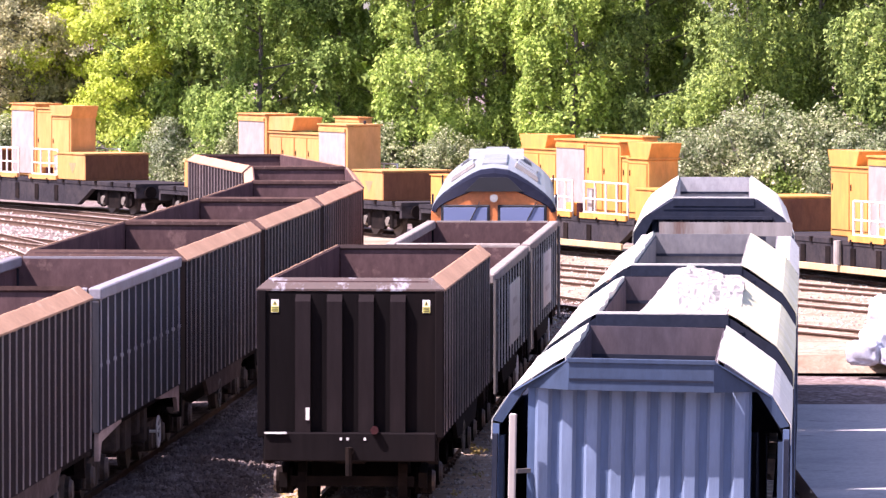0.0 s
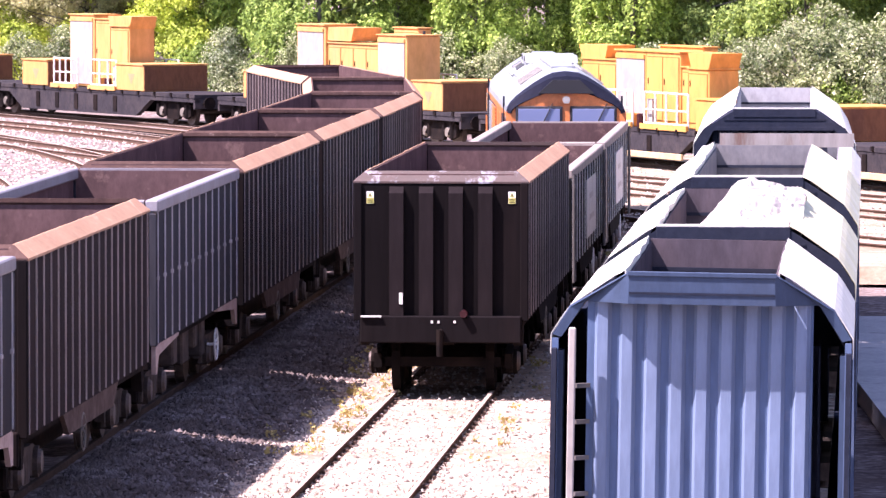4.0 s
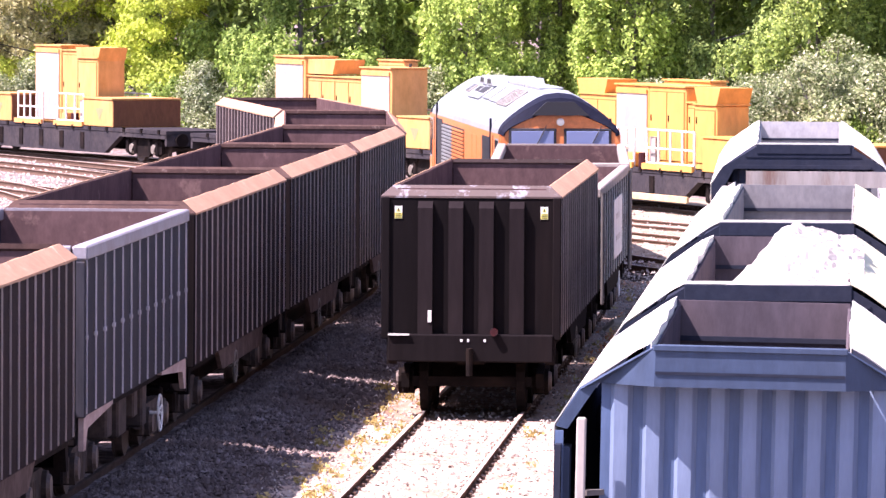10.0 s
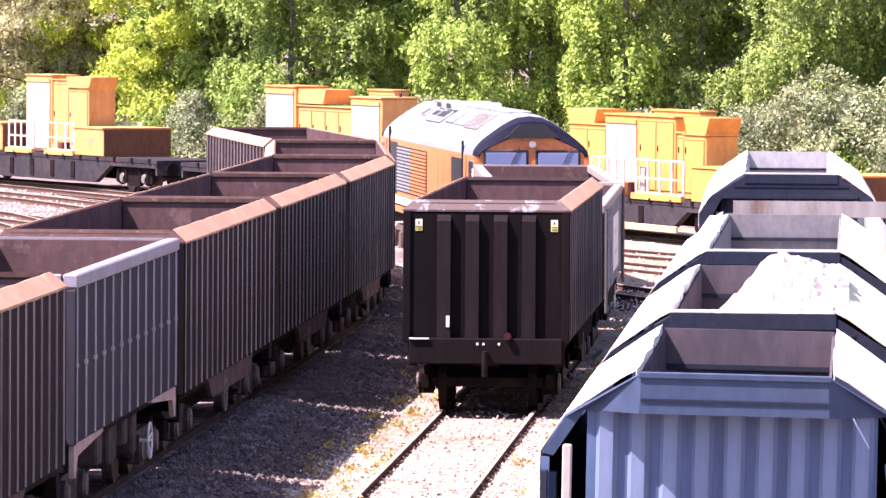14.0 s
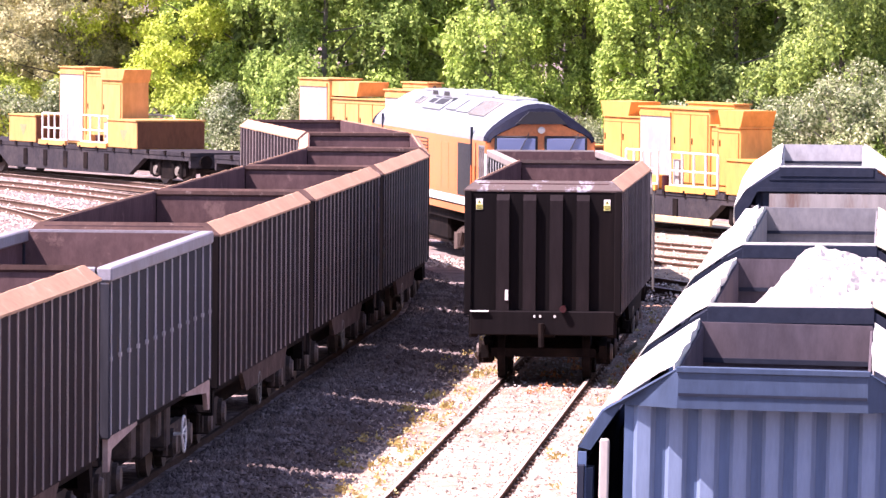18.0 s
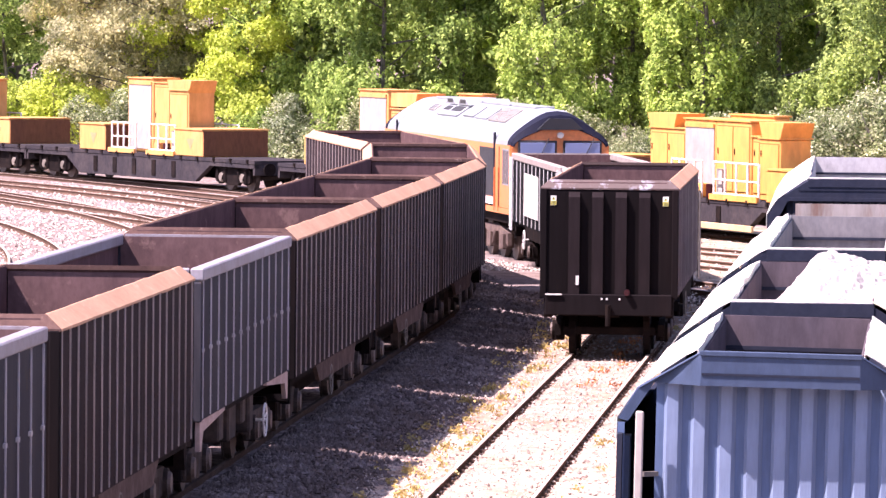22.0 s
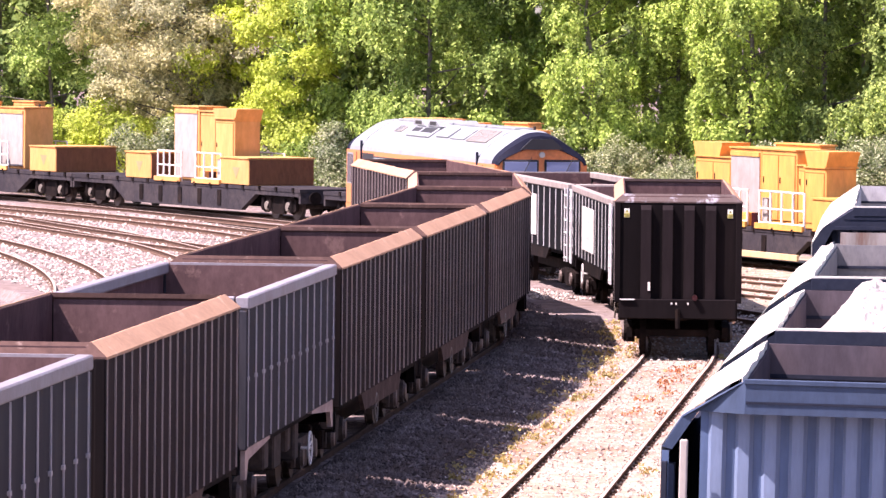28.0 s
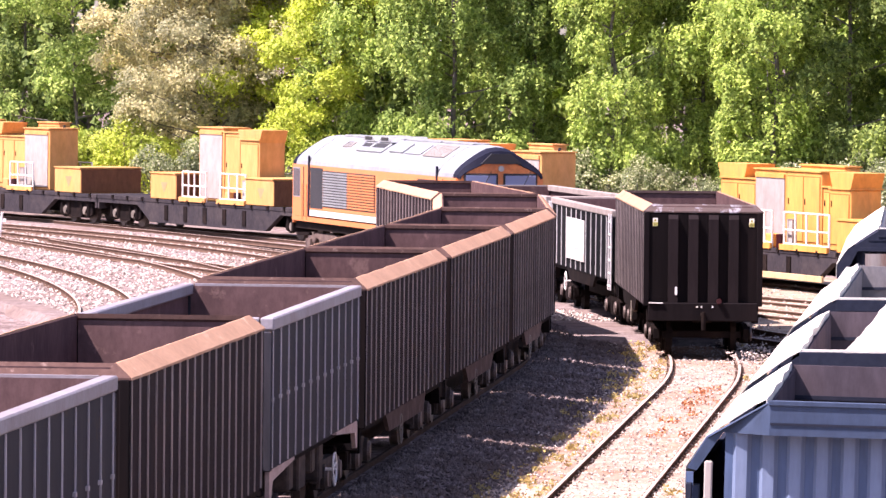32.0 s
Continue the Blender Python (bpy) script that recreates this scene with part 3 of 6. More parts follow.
# Bogie copy with shade in its colour, for the moving train.
BOGIE_SHADED = BOGIE.copy()
BOGIE_SHADED.materials[0] = M["under"]
BUFFER = B()
rod(BUFFER, (0, 0, 0), (0, -0.30, 0), 0.11, 10)
rod(BUFFER, (0, -0.30, 0), (0, -0.36, 0), 0.22, 14)
BUFFER = mesh_of("buffer", BUFFER, "under")
HANDWHEEL = B()
for k in range(16):
    a0, a1 = k * math.tau / 16, (k + 1) * math.tau / 16
    rod(HANDWHEEL, (0, 0.24 * math.cos(a0), 0.24 * math.sin(a0)), (0, 0.24 * math.cos(a1), 0.24 * math.sin(a1)), 0.016, 6)
for k in range(4):
    a0 = k * math.tau / 4 + 0.4
    rod(HANDWHEEL, (-0.03, 0, 0), (0, 0.24 * math.cos(a0), 0.24 * math.sin(a0)), 0.014, 5)
rod(HANDWHEEL, (-0.14, 0, 0), (0.02, 0, 0), 0.025, 6)
HANDWHEEL = mesh_of("brake_handwheel", HANDWHEEL, "white_paint")
HANDWHEEL_DULL = HANDWHEEL.copy()
HANDWHEEL_DULL.materials[0] = M["axle_cover"]
HEAVY = B()
for sgn in (-1, 1):
    extrude_x(HEAVY, ((-1.5, 0.34), (-1.5, 0.72), (-0.9, 0.88), (0.9, 0.88), (1.5, 0.72), (1.5, 0.34), (1.1, 0.22), (0.6, 0.36), (0.45, 0.2), (-0.45, 0.2), (-0.6, 0.36), (-1.1, 0.22)), sgn * 0.98, sgn * 1.1)
    for yy in (-0.9, 0.9):
        rod(HEAVY, (sgn * 1.1, yy - 0.5, 0.85), (sgn * 1.14, yy - 0.1, 0.40), 0.05, 6)
        rod(HEAVY, (sgn * 1.1, yy + 0.3, 0.3), (sgn * 1.1, yy + 0.3, 0.75), 0.10, 8)
        rod(HEAVY, (sgn * 1.1, yy - 0.3, 0.3), (sgn * 1.1, yy - 0.3, 0.75), 0.10, 8)
box(HEAVY, -1.0, 1.0, -0.3, 0.3, 0.42, 0.8)
HEAVY = mesh_of("bogie_frame", HEAVY, "under")
TURNING = []        # wheelsets of the moving train


AXLE = B()
rod(AXLE, (1.08, 0, 0), (1.18, 0, 0), 0.19, 14, 0.14)
AXLE = mesh_of("axle_cover", AXLE, "axle_cover")
AXLE_DULL = AXLE.copy()
AXLE_DULL.materials[0] = M["wheel"]


def bogies(root, half, turning=False, middle=0.0, pale=False, low=0.0):
    for sgn in (-1, 1):
        bogie = linked("bogie", HEAVY if pale else BOGIE_SHADED if turning else BOGIE, None, root, "grimy two-axle bogie frame", pose(0, middle + sgn * half, -low))
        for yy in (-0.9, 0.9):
            ws = linked("wheelset", WHEEL_SHADED if turning else WHEEL, None, bogie, "", pose(0, yy, 0.46))
            for turn in (0, 180):
                linked("axle_cover", AXLE if pale else AXLE_DULL, None, bogie, "pale axle cover" if pale else "", pose(0, yy, 0.46, 0, 0, turn))
            if turning:
                TURNING.append((ws, yy, 0.46))


CACHE = {}


def rib_mesh(kind, h, depth):
    """A pressed rib, tapered at its head."""
    key = ("rib", kind, round(h, 2))
    if key not in CACHE:
        bm = B()
        extrude_x(bm, ((-0.026, 0), (0.026, 0), (0.026, h - 0.09), (0.016, h), (-0.016, h), (-0.026, h - 0.09)), 0.0, depth)
        CACHE[key] = mesh_of("side_rib", bm, kind)
    return CACHE[key]


def box_wagon(m, length, top, style, label, group, turning=False, extras=False):
    """An open bogie box wagon, its origin on the track at its middle. style: brown or slate."""
    root = empty("box_wagon", m, label, "freight wagon", group)
    w, h0 = 1.36, 1.16 if style == "slate" else 0.98       # half width over the ribs, underside of the body
    hl = length / 2 - 0.42                   # half length of the body
    rib_depth = 0.017
    side = w - rib_depth
    brown = style == "brown"
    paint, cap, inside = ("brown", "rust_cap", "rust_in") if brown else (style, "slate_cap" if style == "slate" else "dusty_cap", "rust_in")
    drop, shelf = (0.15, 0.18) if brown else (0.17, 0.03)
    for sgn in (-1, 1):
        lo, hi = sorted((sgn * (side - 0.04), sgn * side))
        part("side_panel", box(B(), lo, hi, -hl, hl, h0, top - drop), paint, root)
        xl = w - shelf - 0.02 if brown else side - 0.044
        lo, hi = sorted((sgn * (xl - 0.03), sgn * xl))
        part("side_lining", box(B(), lo, hi, -hl + 0.12, hl - 0.12, h0 + 0.12, top - 0.01), inside, root, "rusted inner side sheet")
        if brown:
            # a broad sloping edge from the inner lip down to the heads of the ribs
            bm = B()
            xi, xo = w - shelf, w + 0.012
            rings = []
            for c in range(29):
                f = 2 * c / 28 - 1
                yi, yo = f * (hl - 0.10), f * hl
                dent = 0.0 if c in (0, 28) else 0.010 * noise.noise((yi * 1.3, m[1][3], sgn)) + 0.006 * noise.noise((yi * 4.7, m[1][3], sgn * 5))
                rings.append([bm.verts.new(v) for v in ((xi - 0.02, yi, top + 0.012 + dent), (xi + dent, yi, top + 0.012 + dent), (xo + dent, yo, top - drop + 0.5 * dent),
                                                        (xo + dent, yo, top - drop - 0.03 + 1.5 * dent), (xi - 0.02, yi, top - 0.05))])
            for a, b in zip(rings, rings[1:]):
                for k in range(5):
                    bm.faces.new((a[k], a[(k + 1) % 5], b[(k + 1) % 5], b[k]))
            bm.faces.new(rings[0])
            bm.faces.new(rings[-1])
            if sgn < 0:
                bmesh.ops.scale(bm, vec=(-1, 1, 1), verts=bm.verts)
            bmesh.ops.recalc_face_normals(bm, faces=bm.faces)
            part("side_cap", bm, cap, root, "sloping rust-coloured top edge")
        else:
            lo, hi = sorted((sgn * (w - 0.17), sgn * (w + 0.02)))
            part("side_cap", box(B(), lo, hi, -hl, hl, top - drop, top, None, 0.02), cap, root, "pale grey top rail")
        n = 19 if brown else 13
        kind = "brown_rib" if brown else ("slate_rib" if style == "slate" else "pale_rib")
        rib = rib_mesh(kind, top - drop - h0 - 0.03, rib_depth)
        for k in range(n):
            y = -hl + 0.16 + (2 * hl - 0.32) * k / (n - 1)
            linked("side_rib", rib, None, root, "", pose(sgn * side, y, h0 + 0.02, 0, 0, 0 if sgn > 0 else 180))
            if style == "slate":
                if "cleat" not in CACHE:
                    CACHE["cleat"] = mesh_of("cleat", box(B(), 0.0, 0.035, -0.15, -0.03, 0.0, 0.05), "slate_rib")
                linked("cleat", CACHE["cleat"], None, root, "", pose(sgn * side, y, h0 + 0.92, 0, 0, 0 if sgn > 0 else 180))
        # sill below the side: pale brackets at the ends of the grey wagons, a deep plate amidships on the brown ones
        lo, hi = sorted((sgn * 1.12, sgn * 1.27))
        if style == "slate":
            part("solebar", box(B(), lo, hi, -hl + 0.2, hl - 0.2, h0 - 0.10, h0 - 0.004), "under", root, "grimy solebar")
            lo2, hi2 = sorted((sgn * 1.272, sgn * 1.335))
            for e in (-1, 1):
                bm = B()
                extrude_x(bm, [(e * y, z) for y, z in ((hl, h0 - 0.42), (hl, h0 - 0.003), (hl - 3.0, h0 - 0.003), (hl - 3.0, h0 - 0.05), (hl - 0.42, h0 - 0.17), (hl - 0.20, h0 - 0.42))], lo2, hi2)
                bmesh.ops.recalc_face_normals(bm, faces=bm.faces)
                part("end_bracket", bm, "bracket", root, "pale worn bracket at the end")
            for y, wide, deep in ((-2.0, 0.55, 0.42), (-0.6, 0.9, 0.5), (0.9, 0.4, 0.36), (1.9, 0.5, 0.55)):
                lo3, hi3 = sorted((sgn * 0.85, sgn * 1.2))
                part("equipment_case", box(B(), lo3, hi3, y - wide / 2, y + wide / 2, h0 - 0.12 - deep, h0 - 0.11, None, 0.03), "bogie_grime", root, "grimy brake equipment case")
        else:
            bm = B()
            extrude_x(bm, ((-hl, h0 - 0.40), (-hl, h0 - 0.004), (hl, h0 - 0.004), (hl, h0 - 0.40), (hl - 0.16, h0 - 0.40), (hl - 0.30, h0 - 0.10), (0.30 - hl, h0 - 0.10), (0.16 - hl, h0 - 0.40)), lo, hi)
            part("solebar", bm, "under", root, "grimy solebar")
            lo2, hi2 = sorted((sgn * 1.272, sgn * 1.335))
            bm = B()
            extrude_x(bm, ((3.5 - hl, h0 - 0.004), (hl - 3.5, h0 - 0.004), (hl - 4.1, h0 - 0.30), (4.1 - hl, h0 - 0.30)), lo2, hi2)
            bmesh.ops.recalc_face_normals(bm, faces=bm.faces)
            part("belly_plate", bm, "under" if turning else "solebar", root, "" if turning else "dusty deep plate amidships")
    for sgn in (-1, 1):
        lo, hi = sorted((sgn * hl, sgn * (hl - 0.05)))
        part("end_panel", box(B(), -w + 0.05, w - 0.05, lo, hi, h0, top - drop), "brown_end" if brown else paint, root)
        lo, hi = sorted((sgn * (hl - 0.054), sgn * (hl - 0.085)))
        part("end_lining", box(B(), -w + shelf + 0.06, w - shelf - 0.06, lo, hi, h0 + 0.12, top - 0.035), inside, root, "rusted inner end sheet")
        bm = B()
        prof = ((hl + 0.02, top - 0.10), (hl + 0.02, top - 0.02), (hl, top), (hl - 0.08, top), (hl - 0.08, top - 0.10))
        if brown:
            # mitred into the sloping side edges
            outline = ((hl - 0.115, top + 0.010, w - shelf), (hl - 0.10, top + 0.010, w - shelf), (hl + 0.012, top - drop, w + 0.008), (hl + 0.012, top - drop - 0.03, w + 0.008), (hl - 0.115, top - 0.05, w - shelf))
            left_end = [bm.verts.new((-x, sgn * y, z)) for y, z, x in outline]
            right_end = [bm.verts.new((x, sgn * y, z)) for y, z, x in outline]
            for k in range(5):
                bm.faces.new((left_end[k], left_end[(k + 1) % 5], right_end[(k + 1) % 5], right_end[k]))
            bm.faces.new(left_end)
            bm.faces.new(right_end)
            bmesh.ops.recalc_face_normals(bm, faces=bm.faces)
        else:
            extrude_x(bm, [(sgn * a, b) for a, b in prof], -w + 0.19, w - 0.19)
        part("end_cap", bm, ("scraped" if extras else "brown_edge") if brown else cap, root, "worn top edge of the end wall")
        if brown and sgn < 0 and not extras:
            for k, (x0, x1) in enumerate(((-0.95, -0.62), (-0.35, 0.12), (0.30, 0.52), (0.72, 1.02))):
                part("worn_slot", box(B(), x0, x1, -hl - 0.016, -hl - 0.001, top - drop - 0.085, top - drop - 0.045), "ink", root)
        for x in (-1, 1):
            lo, hi = sorted((x * (w - 0.005), x * (w - 0.13)))
            l2, h2 = sorted((sgn * (hl - 0.1), sgn * (hl + 0.035)))
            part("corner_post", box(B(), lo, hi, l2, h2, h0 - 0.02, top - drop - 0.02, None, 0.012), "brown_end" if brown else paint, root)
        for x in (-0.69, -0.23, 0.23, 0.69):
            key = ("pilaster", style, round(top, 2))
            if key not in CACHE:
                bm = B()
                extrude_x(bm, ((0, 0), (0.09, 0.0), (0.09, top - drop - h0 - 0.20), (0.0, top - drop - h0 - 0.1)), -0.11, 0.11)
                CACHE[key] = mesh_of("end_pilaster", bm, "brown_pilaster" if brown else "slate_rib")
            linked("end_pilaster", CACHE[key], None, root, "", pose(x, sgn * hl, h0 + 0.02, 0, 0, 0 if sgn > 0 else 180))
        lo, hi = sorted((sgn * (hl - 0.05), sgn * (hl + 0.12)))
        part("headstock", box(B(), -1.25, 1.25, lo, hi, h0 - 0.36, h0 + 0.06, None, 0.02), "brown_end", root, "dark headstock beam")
        for x in () if turning else (-0.87, 0.87):
            linked("buffer", BUFFER, None, root, "", pose(x, sgn * (hl + 0.1), h0 - 0.16, 0, 0, 180 if sgn > 0 else 0))
        bm = B()
        rod(bm, (0, sgn * (hl + 0.1), h0 - 0.2), (0, sgn * (hl + 0.35), h0 - 0.2), 0.06, 8)
        rod(bm, (0, sgn * (hl + 0.33), h0 - 0.14), (0, sgn * (hl + 0.33), h0 - 0.55), 0.05, 8)
        part("draw_hook", bm, "under", root)
    part("floor", box(B(), -side + 0.05, side - 0.05, -hl + 0.06, hl - 0.06, h0 + 0.01, h0 + 0.1), "rust_in", root, "rusted wagon floor")
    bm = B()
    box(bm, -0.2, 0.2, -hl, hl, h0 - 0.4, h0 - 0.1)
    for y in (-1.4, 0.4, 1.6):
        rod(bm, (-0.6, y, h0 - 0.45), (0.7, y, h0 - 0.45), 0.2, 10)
    # Solid block added between the bogies so that no light shows through.
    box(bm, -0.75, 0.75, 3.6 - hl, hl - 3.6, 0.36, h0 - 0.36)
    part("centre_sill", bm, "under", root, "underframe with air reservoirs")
    bogies(root, hl - 1.75, turning, low=LOW if turning else 0.0)
    for sgn in (-1, 1):
        if not brown:
            linked("brake_handwheel", HANDWHEEL, None, root, "white brake handwheel", pose(sgn * 1.30, hl - 2.9, 0.60, 0, 0, 0 if sgn > 0 else 180))
        else:
            linked("brake_handwheel", HANDWHEEL_DULL, None, root, "worn pale brake handwheel", pose(sgn * 1.33, -0.9, 0.60, 0, 0, 0 if sgn > 0 else 180))
        lo, hi = sorted((sgn * (hl - 0.55), sgn * (hl - 0.25)))
        if not turning:
            part("end_beam", box(B(), -1.05, 1.05, lo, hi, 0.30, h0 - 0.38, None, 0.03), "under", root, "grimy brake gear below the end")
    if extras:
        for x in (-1, 1):
            sticker = part("warning_label", box(B(), -0.065, 0.065, -0.004, 0, -0.11, 0.11), "white_paint", root, "white and yellow warning label")
            sticker.matrix_basis = pose(x * 1.10, -hl - 0.004, top - 0.40) @ Matrix.Diagonal((0.86, 1, 0.86, 1))
            y1 = part("yellow_field", box(B(), -0.062, 0.062, -0.008, -0.004, -0.105, -0.005), "label_yellow", sticker)
            bm = B()
            vs = [bm.verts.new(p) for p in ((-0.045, -0.0085, 0.015), (0.045, -0.0085, 0.015), (0, -0.0085, 0.095))]
            bm.faces.new(vs)
            part("warning_triangle", bm, "label_yellow", sticker)
            bm = B()
            box(bm, -0.012, 0.012, -0.0105, -0.009, 0.025, 0.07)
            for k in range(3):
                box(bm, -0.05, 0.05, -0.0105, -0.009, -0.09 + 0.028 * k, -0.077 + 0.028 * k)
            part("print", bm, "ink", sticker)
        part("data_plate", box(B(), -0.645, -0.59, -hl - 0.106, -hl - 0.092, top - 2.05, top - 1.87), "white_paint", root, "small white plate")
        bm = B()
        rod(bm, (0.36, -hl - 0.20, h0 + 0.1), (0.36, -hl - 0.11, h0 + 0.1), 0.06, 12)
        part("tail_lamp", bm, "red", root, "red tail lamp")
        bm = B()
        box(bm, -1.24, -0.92, -hl - 0.16, -hl - 0.122, h0 + 0.04, h0 + 0.065)
        part("step", bm, "white_paint", root, "white-edged step")
        bm = B()
        for x in (-0.15, -0.05, 0.2):
            box(bm, x, x + 0.035, -hl - 0.13, -hl - 0.122, h0 - 0.05, h0 - 0.01)
        part("stencil_marks", bm, "white_paint", root, "white stencilled marks")
    return root


def side_fittings(root, length, top):
    """White notice panels and end ladders of the grey wagons behind the engine."""
    hl = length / 2 - 0.42
    for sgn in (-1, 1):
        lo, hi = sorted((sgn * 1.365, sgn * 1.385))
        part("notice_panel", box(B(), lo, hi, -1.9 + 1.0, 1.9 + 1.0, 1.25, top - 0.42), "panel_white", root, "weathered white notice panel")
        for k, z in enumerate((1.55, 1.95)):
            lo2, hi2 = sorted((sgn * 1.388, sgn * 1.392))
            part("faded_lettering", box(B(), lo2, hi2, 0.1, 2.0 - 0.5 * k, z, z + 0.10), "faded", root, "faded unreadable lettering")
        for ye in (-hl + 0.12, hl - 0.12):
            bm = B()
            for yy in (ye - 0.22, ye + 0.22):
                rod(bm, (sgn * 1.40, yy, 0.75), (sgn * 1.40, yy, top - 0.1), 0.024, 6)
            for k in range(6):
                rod(bm, (sgn * 1.40, ye - 0.22, 0.85 + 0.32 * k), (sgn * 1.40, ye + 0.22, 0.85 + 0.32 * k), 0.03, 6)
            # Right-hand ladders get a darker paint that stands in for shade.
            part("ladder", bm, "pale_rib" if sgn < 0 else "lever", root, "pale end ladder" if sgn < 0 else "end ladder darkened for the shaded side")

# ---- hopper wagons ----


def hopper(m, length, label, load=0.0, near=False, flat_top=False, inside="hopper_in", cover="cover", seed=1, cut=2.0):
    """A hopper with its roof plates folded back along a long opening, and a lower dark cowl at the far end. Local y from 0 (near end) to length."""
    root = empty("hopper_wagon", m, label, "hopper wagon", "blue hopper wagons in a row")
    T = 3.45 if flat_top else 3.90
    e1, e2, e3 = (0.67, T), (1.22, T - 0.34), (1.385, T - 0.60)
    if flat_top:
        e1, e2, e3 = (1.02, T - 0.05), (1.25, T - 0.10), (1.385, T - 0.3)
    open_to = length - cut
    for ye, d in ((0.0, 1), (length, -1)):
        low = 0.0 if d > 0 else 0.38
        mitred = near and d > 0
        deep = 0.285 if mitred else 0.14
        y0, y1 = sorted((ye - d * 0.010, ye - d * 0.002))
        if mitred:
            # the hood stands proud of the end wall, its corners cut back to the roof slopes
            bm = B()
            ws = {k: bm.verts.new(p) for k, p in dict(a=(-e1[0], 0, T), b=(e1[0], 0, T), c=(e1[0] + 0.01, 0, T - 0.285), d=(-e1[0] - 0.01, 0, T - 0.285), e=(-1.08, deep, T - 0.285), g=(-e2[0], deep, e2[1]),
                                                      h=(-e3[0], deep, e3[1]), i=(-1.30, deep, e3[1] - 0.02), j=(1.08, deep, T - 0.285), k=(e2[0], deep, e2[1]), l=(e3[0], deep, e3[1]), m=(1.30, deep, e3[1] - 0.02)).items()}
            for loop in ("abcd", "ade", "aeg", "ghie", "bjc", "bkj", "klmj"):
                bm.faces.new([ws[k] for k in loop])
            bmesh.ops.recalc_face_normals(bm, faces=bm.faces)
            bmesh.ops.solidify(bm, geom=list(bm.faces), thickness=0.02)
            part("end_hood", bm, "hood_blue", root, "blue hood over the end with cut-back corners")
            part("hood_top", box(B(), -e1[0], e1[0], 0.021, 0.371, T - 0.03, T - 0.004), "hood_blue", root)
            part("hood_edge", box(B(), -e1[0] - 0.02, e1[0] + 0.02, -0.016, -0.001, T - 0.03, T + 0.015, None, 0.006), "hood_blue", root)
            part("seam", box(B(), -e1[0], e1[0], y0, y1, T - 0.195, T - 0.175), "navy", root)
        else:
            bm = B()
            hood = [(-e3[0], T - 1.0), (-e3[0], e3[1] - low), (-e2[0], e2[1] - low), (-e1[0], e1[1] - low), (e1[0], e1[1] - low), (e2[0], e2[1] - low), (e3[0], e3[1] - low), (e3[0], T - 1.0), (1.05, T - 0.36 - low), (-1.05, T - 0.36 - low)]
            extrude_y(bm, hood, *sorted((ye, ye + d * 0.08)))
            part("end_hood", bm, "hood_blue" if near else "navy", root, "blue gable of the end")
            part("seam", box(B(), -e1[0] - 0.2, e1[0] + 0.2, y0, y1, T - 0.185 - low, T - 0.16 - low), "navy", root)
        if not near:
            part("top_beam", box(B(), -e1[0] - 0.04, e1[0] + 0.04, *sorted((ye - d * 0.012, ye - d * 0.002)), T - 0.13 - low, T + 0.012 - low, None, 0.006), "navy", root)
            part("lintel", box(B(), -1.02, 1.02, y0, y1, T - 0.36 - low, T - 0.30 - low, None, 0.003), "navy", root)
        y0, y1 = sorted((ye + d * (deep + 0.01), ye + d * (deep + 0.06)))
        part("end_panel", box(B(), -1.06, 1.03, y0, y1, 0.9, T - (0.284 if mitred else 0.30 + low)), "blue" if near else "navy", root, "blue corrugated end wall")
        key = ("hopper_rib", T, near)
        if key not in CACHE:
            bm = B()
            a = [bm.verts.new((x, y, z)) for z in (0.9, T - 0.29) for x, y in ((-0.072, 0.0), (-0.045, -0.045), (0.05, -0.045), (0.085, 0.0))]
            for k in range(3):
                bm.faces.new((a[k], a[k + 1], a[k + 5], a[k + 4]))
            bm.faces.new(a[4:])
            bm.faces.new(a[:4][::-1])
            bmesh.ops.recalc_face_normals(bm, faces=bm.faces)
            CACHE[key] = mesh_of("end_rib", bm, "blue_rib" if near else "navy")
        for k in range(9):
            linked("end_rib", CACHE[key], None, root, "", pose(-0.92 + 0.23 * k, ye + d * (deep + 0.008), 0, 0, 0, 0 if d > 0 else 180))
        for sgn in (-1, 1):
            y0, y1 = sorted((ye + d * (0.30 if near else 0.082), ye + d * 0.6))
            lo, hi = sorted((sgn * 1.28, sgn * (e3[0] - 0.055)))
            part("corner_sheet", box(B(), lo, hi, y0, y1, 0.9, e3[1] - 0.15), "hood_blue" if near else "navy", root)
            lo, hi = sorted((sgn * (e3[0] - 0.06), sgn * e3[0]))
            y0, y1 = sorted((ye + d * (0.25 if mitred else 0.004), ye + d * (0.298 if mitred else 0.078)))
            part("corner_post", box(B(), lo, hi, y0, y1, 0.9, e3[1] - 0.03 if mitred else T - 1.004), "blue", root)
        if near and d > 0:
            part("ladder_stile", box(B(), -1.225, -1.155, 0.07, 0.11, 0.9, T - 0.52, None, 0.012), "door_grey", root, "pale grey ladder stile")
            for k in range(6):
                part("ladder_rung", box(B(), -0.17, 0.0, -0.022, 0.022, -0.02, 0.02, pose(-1.04, 0.285, 1.16 + 0.335 * k, 0, 0, 46)), "lever", root)
            part("end_strut", rod(B(), (1.12, 0.5, 1.0), (1.28, 0.1, 1.8), 0.06, 8), "navy", root)
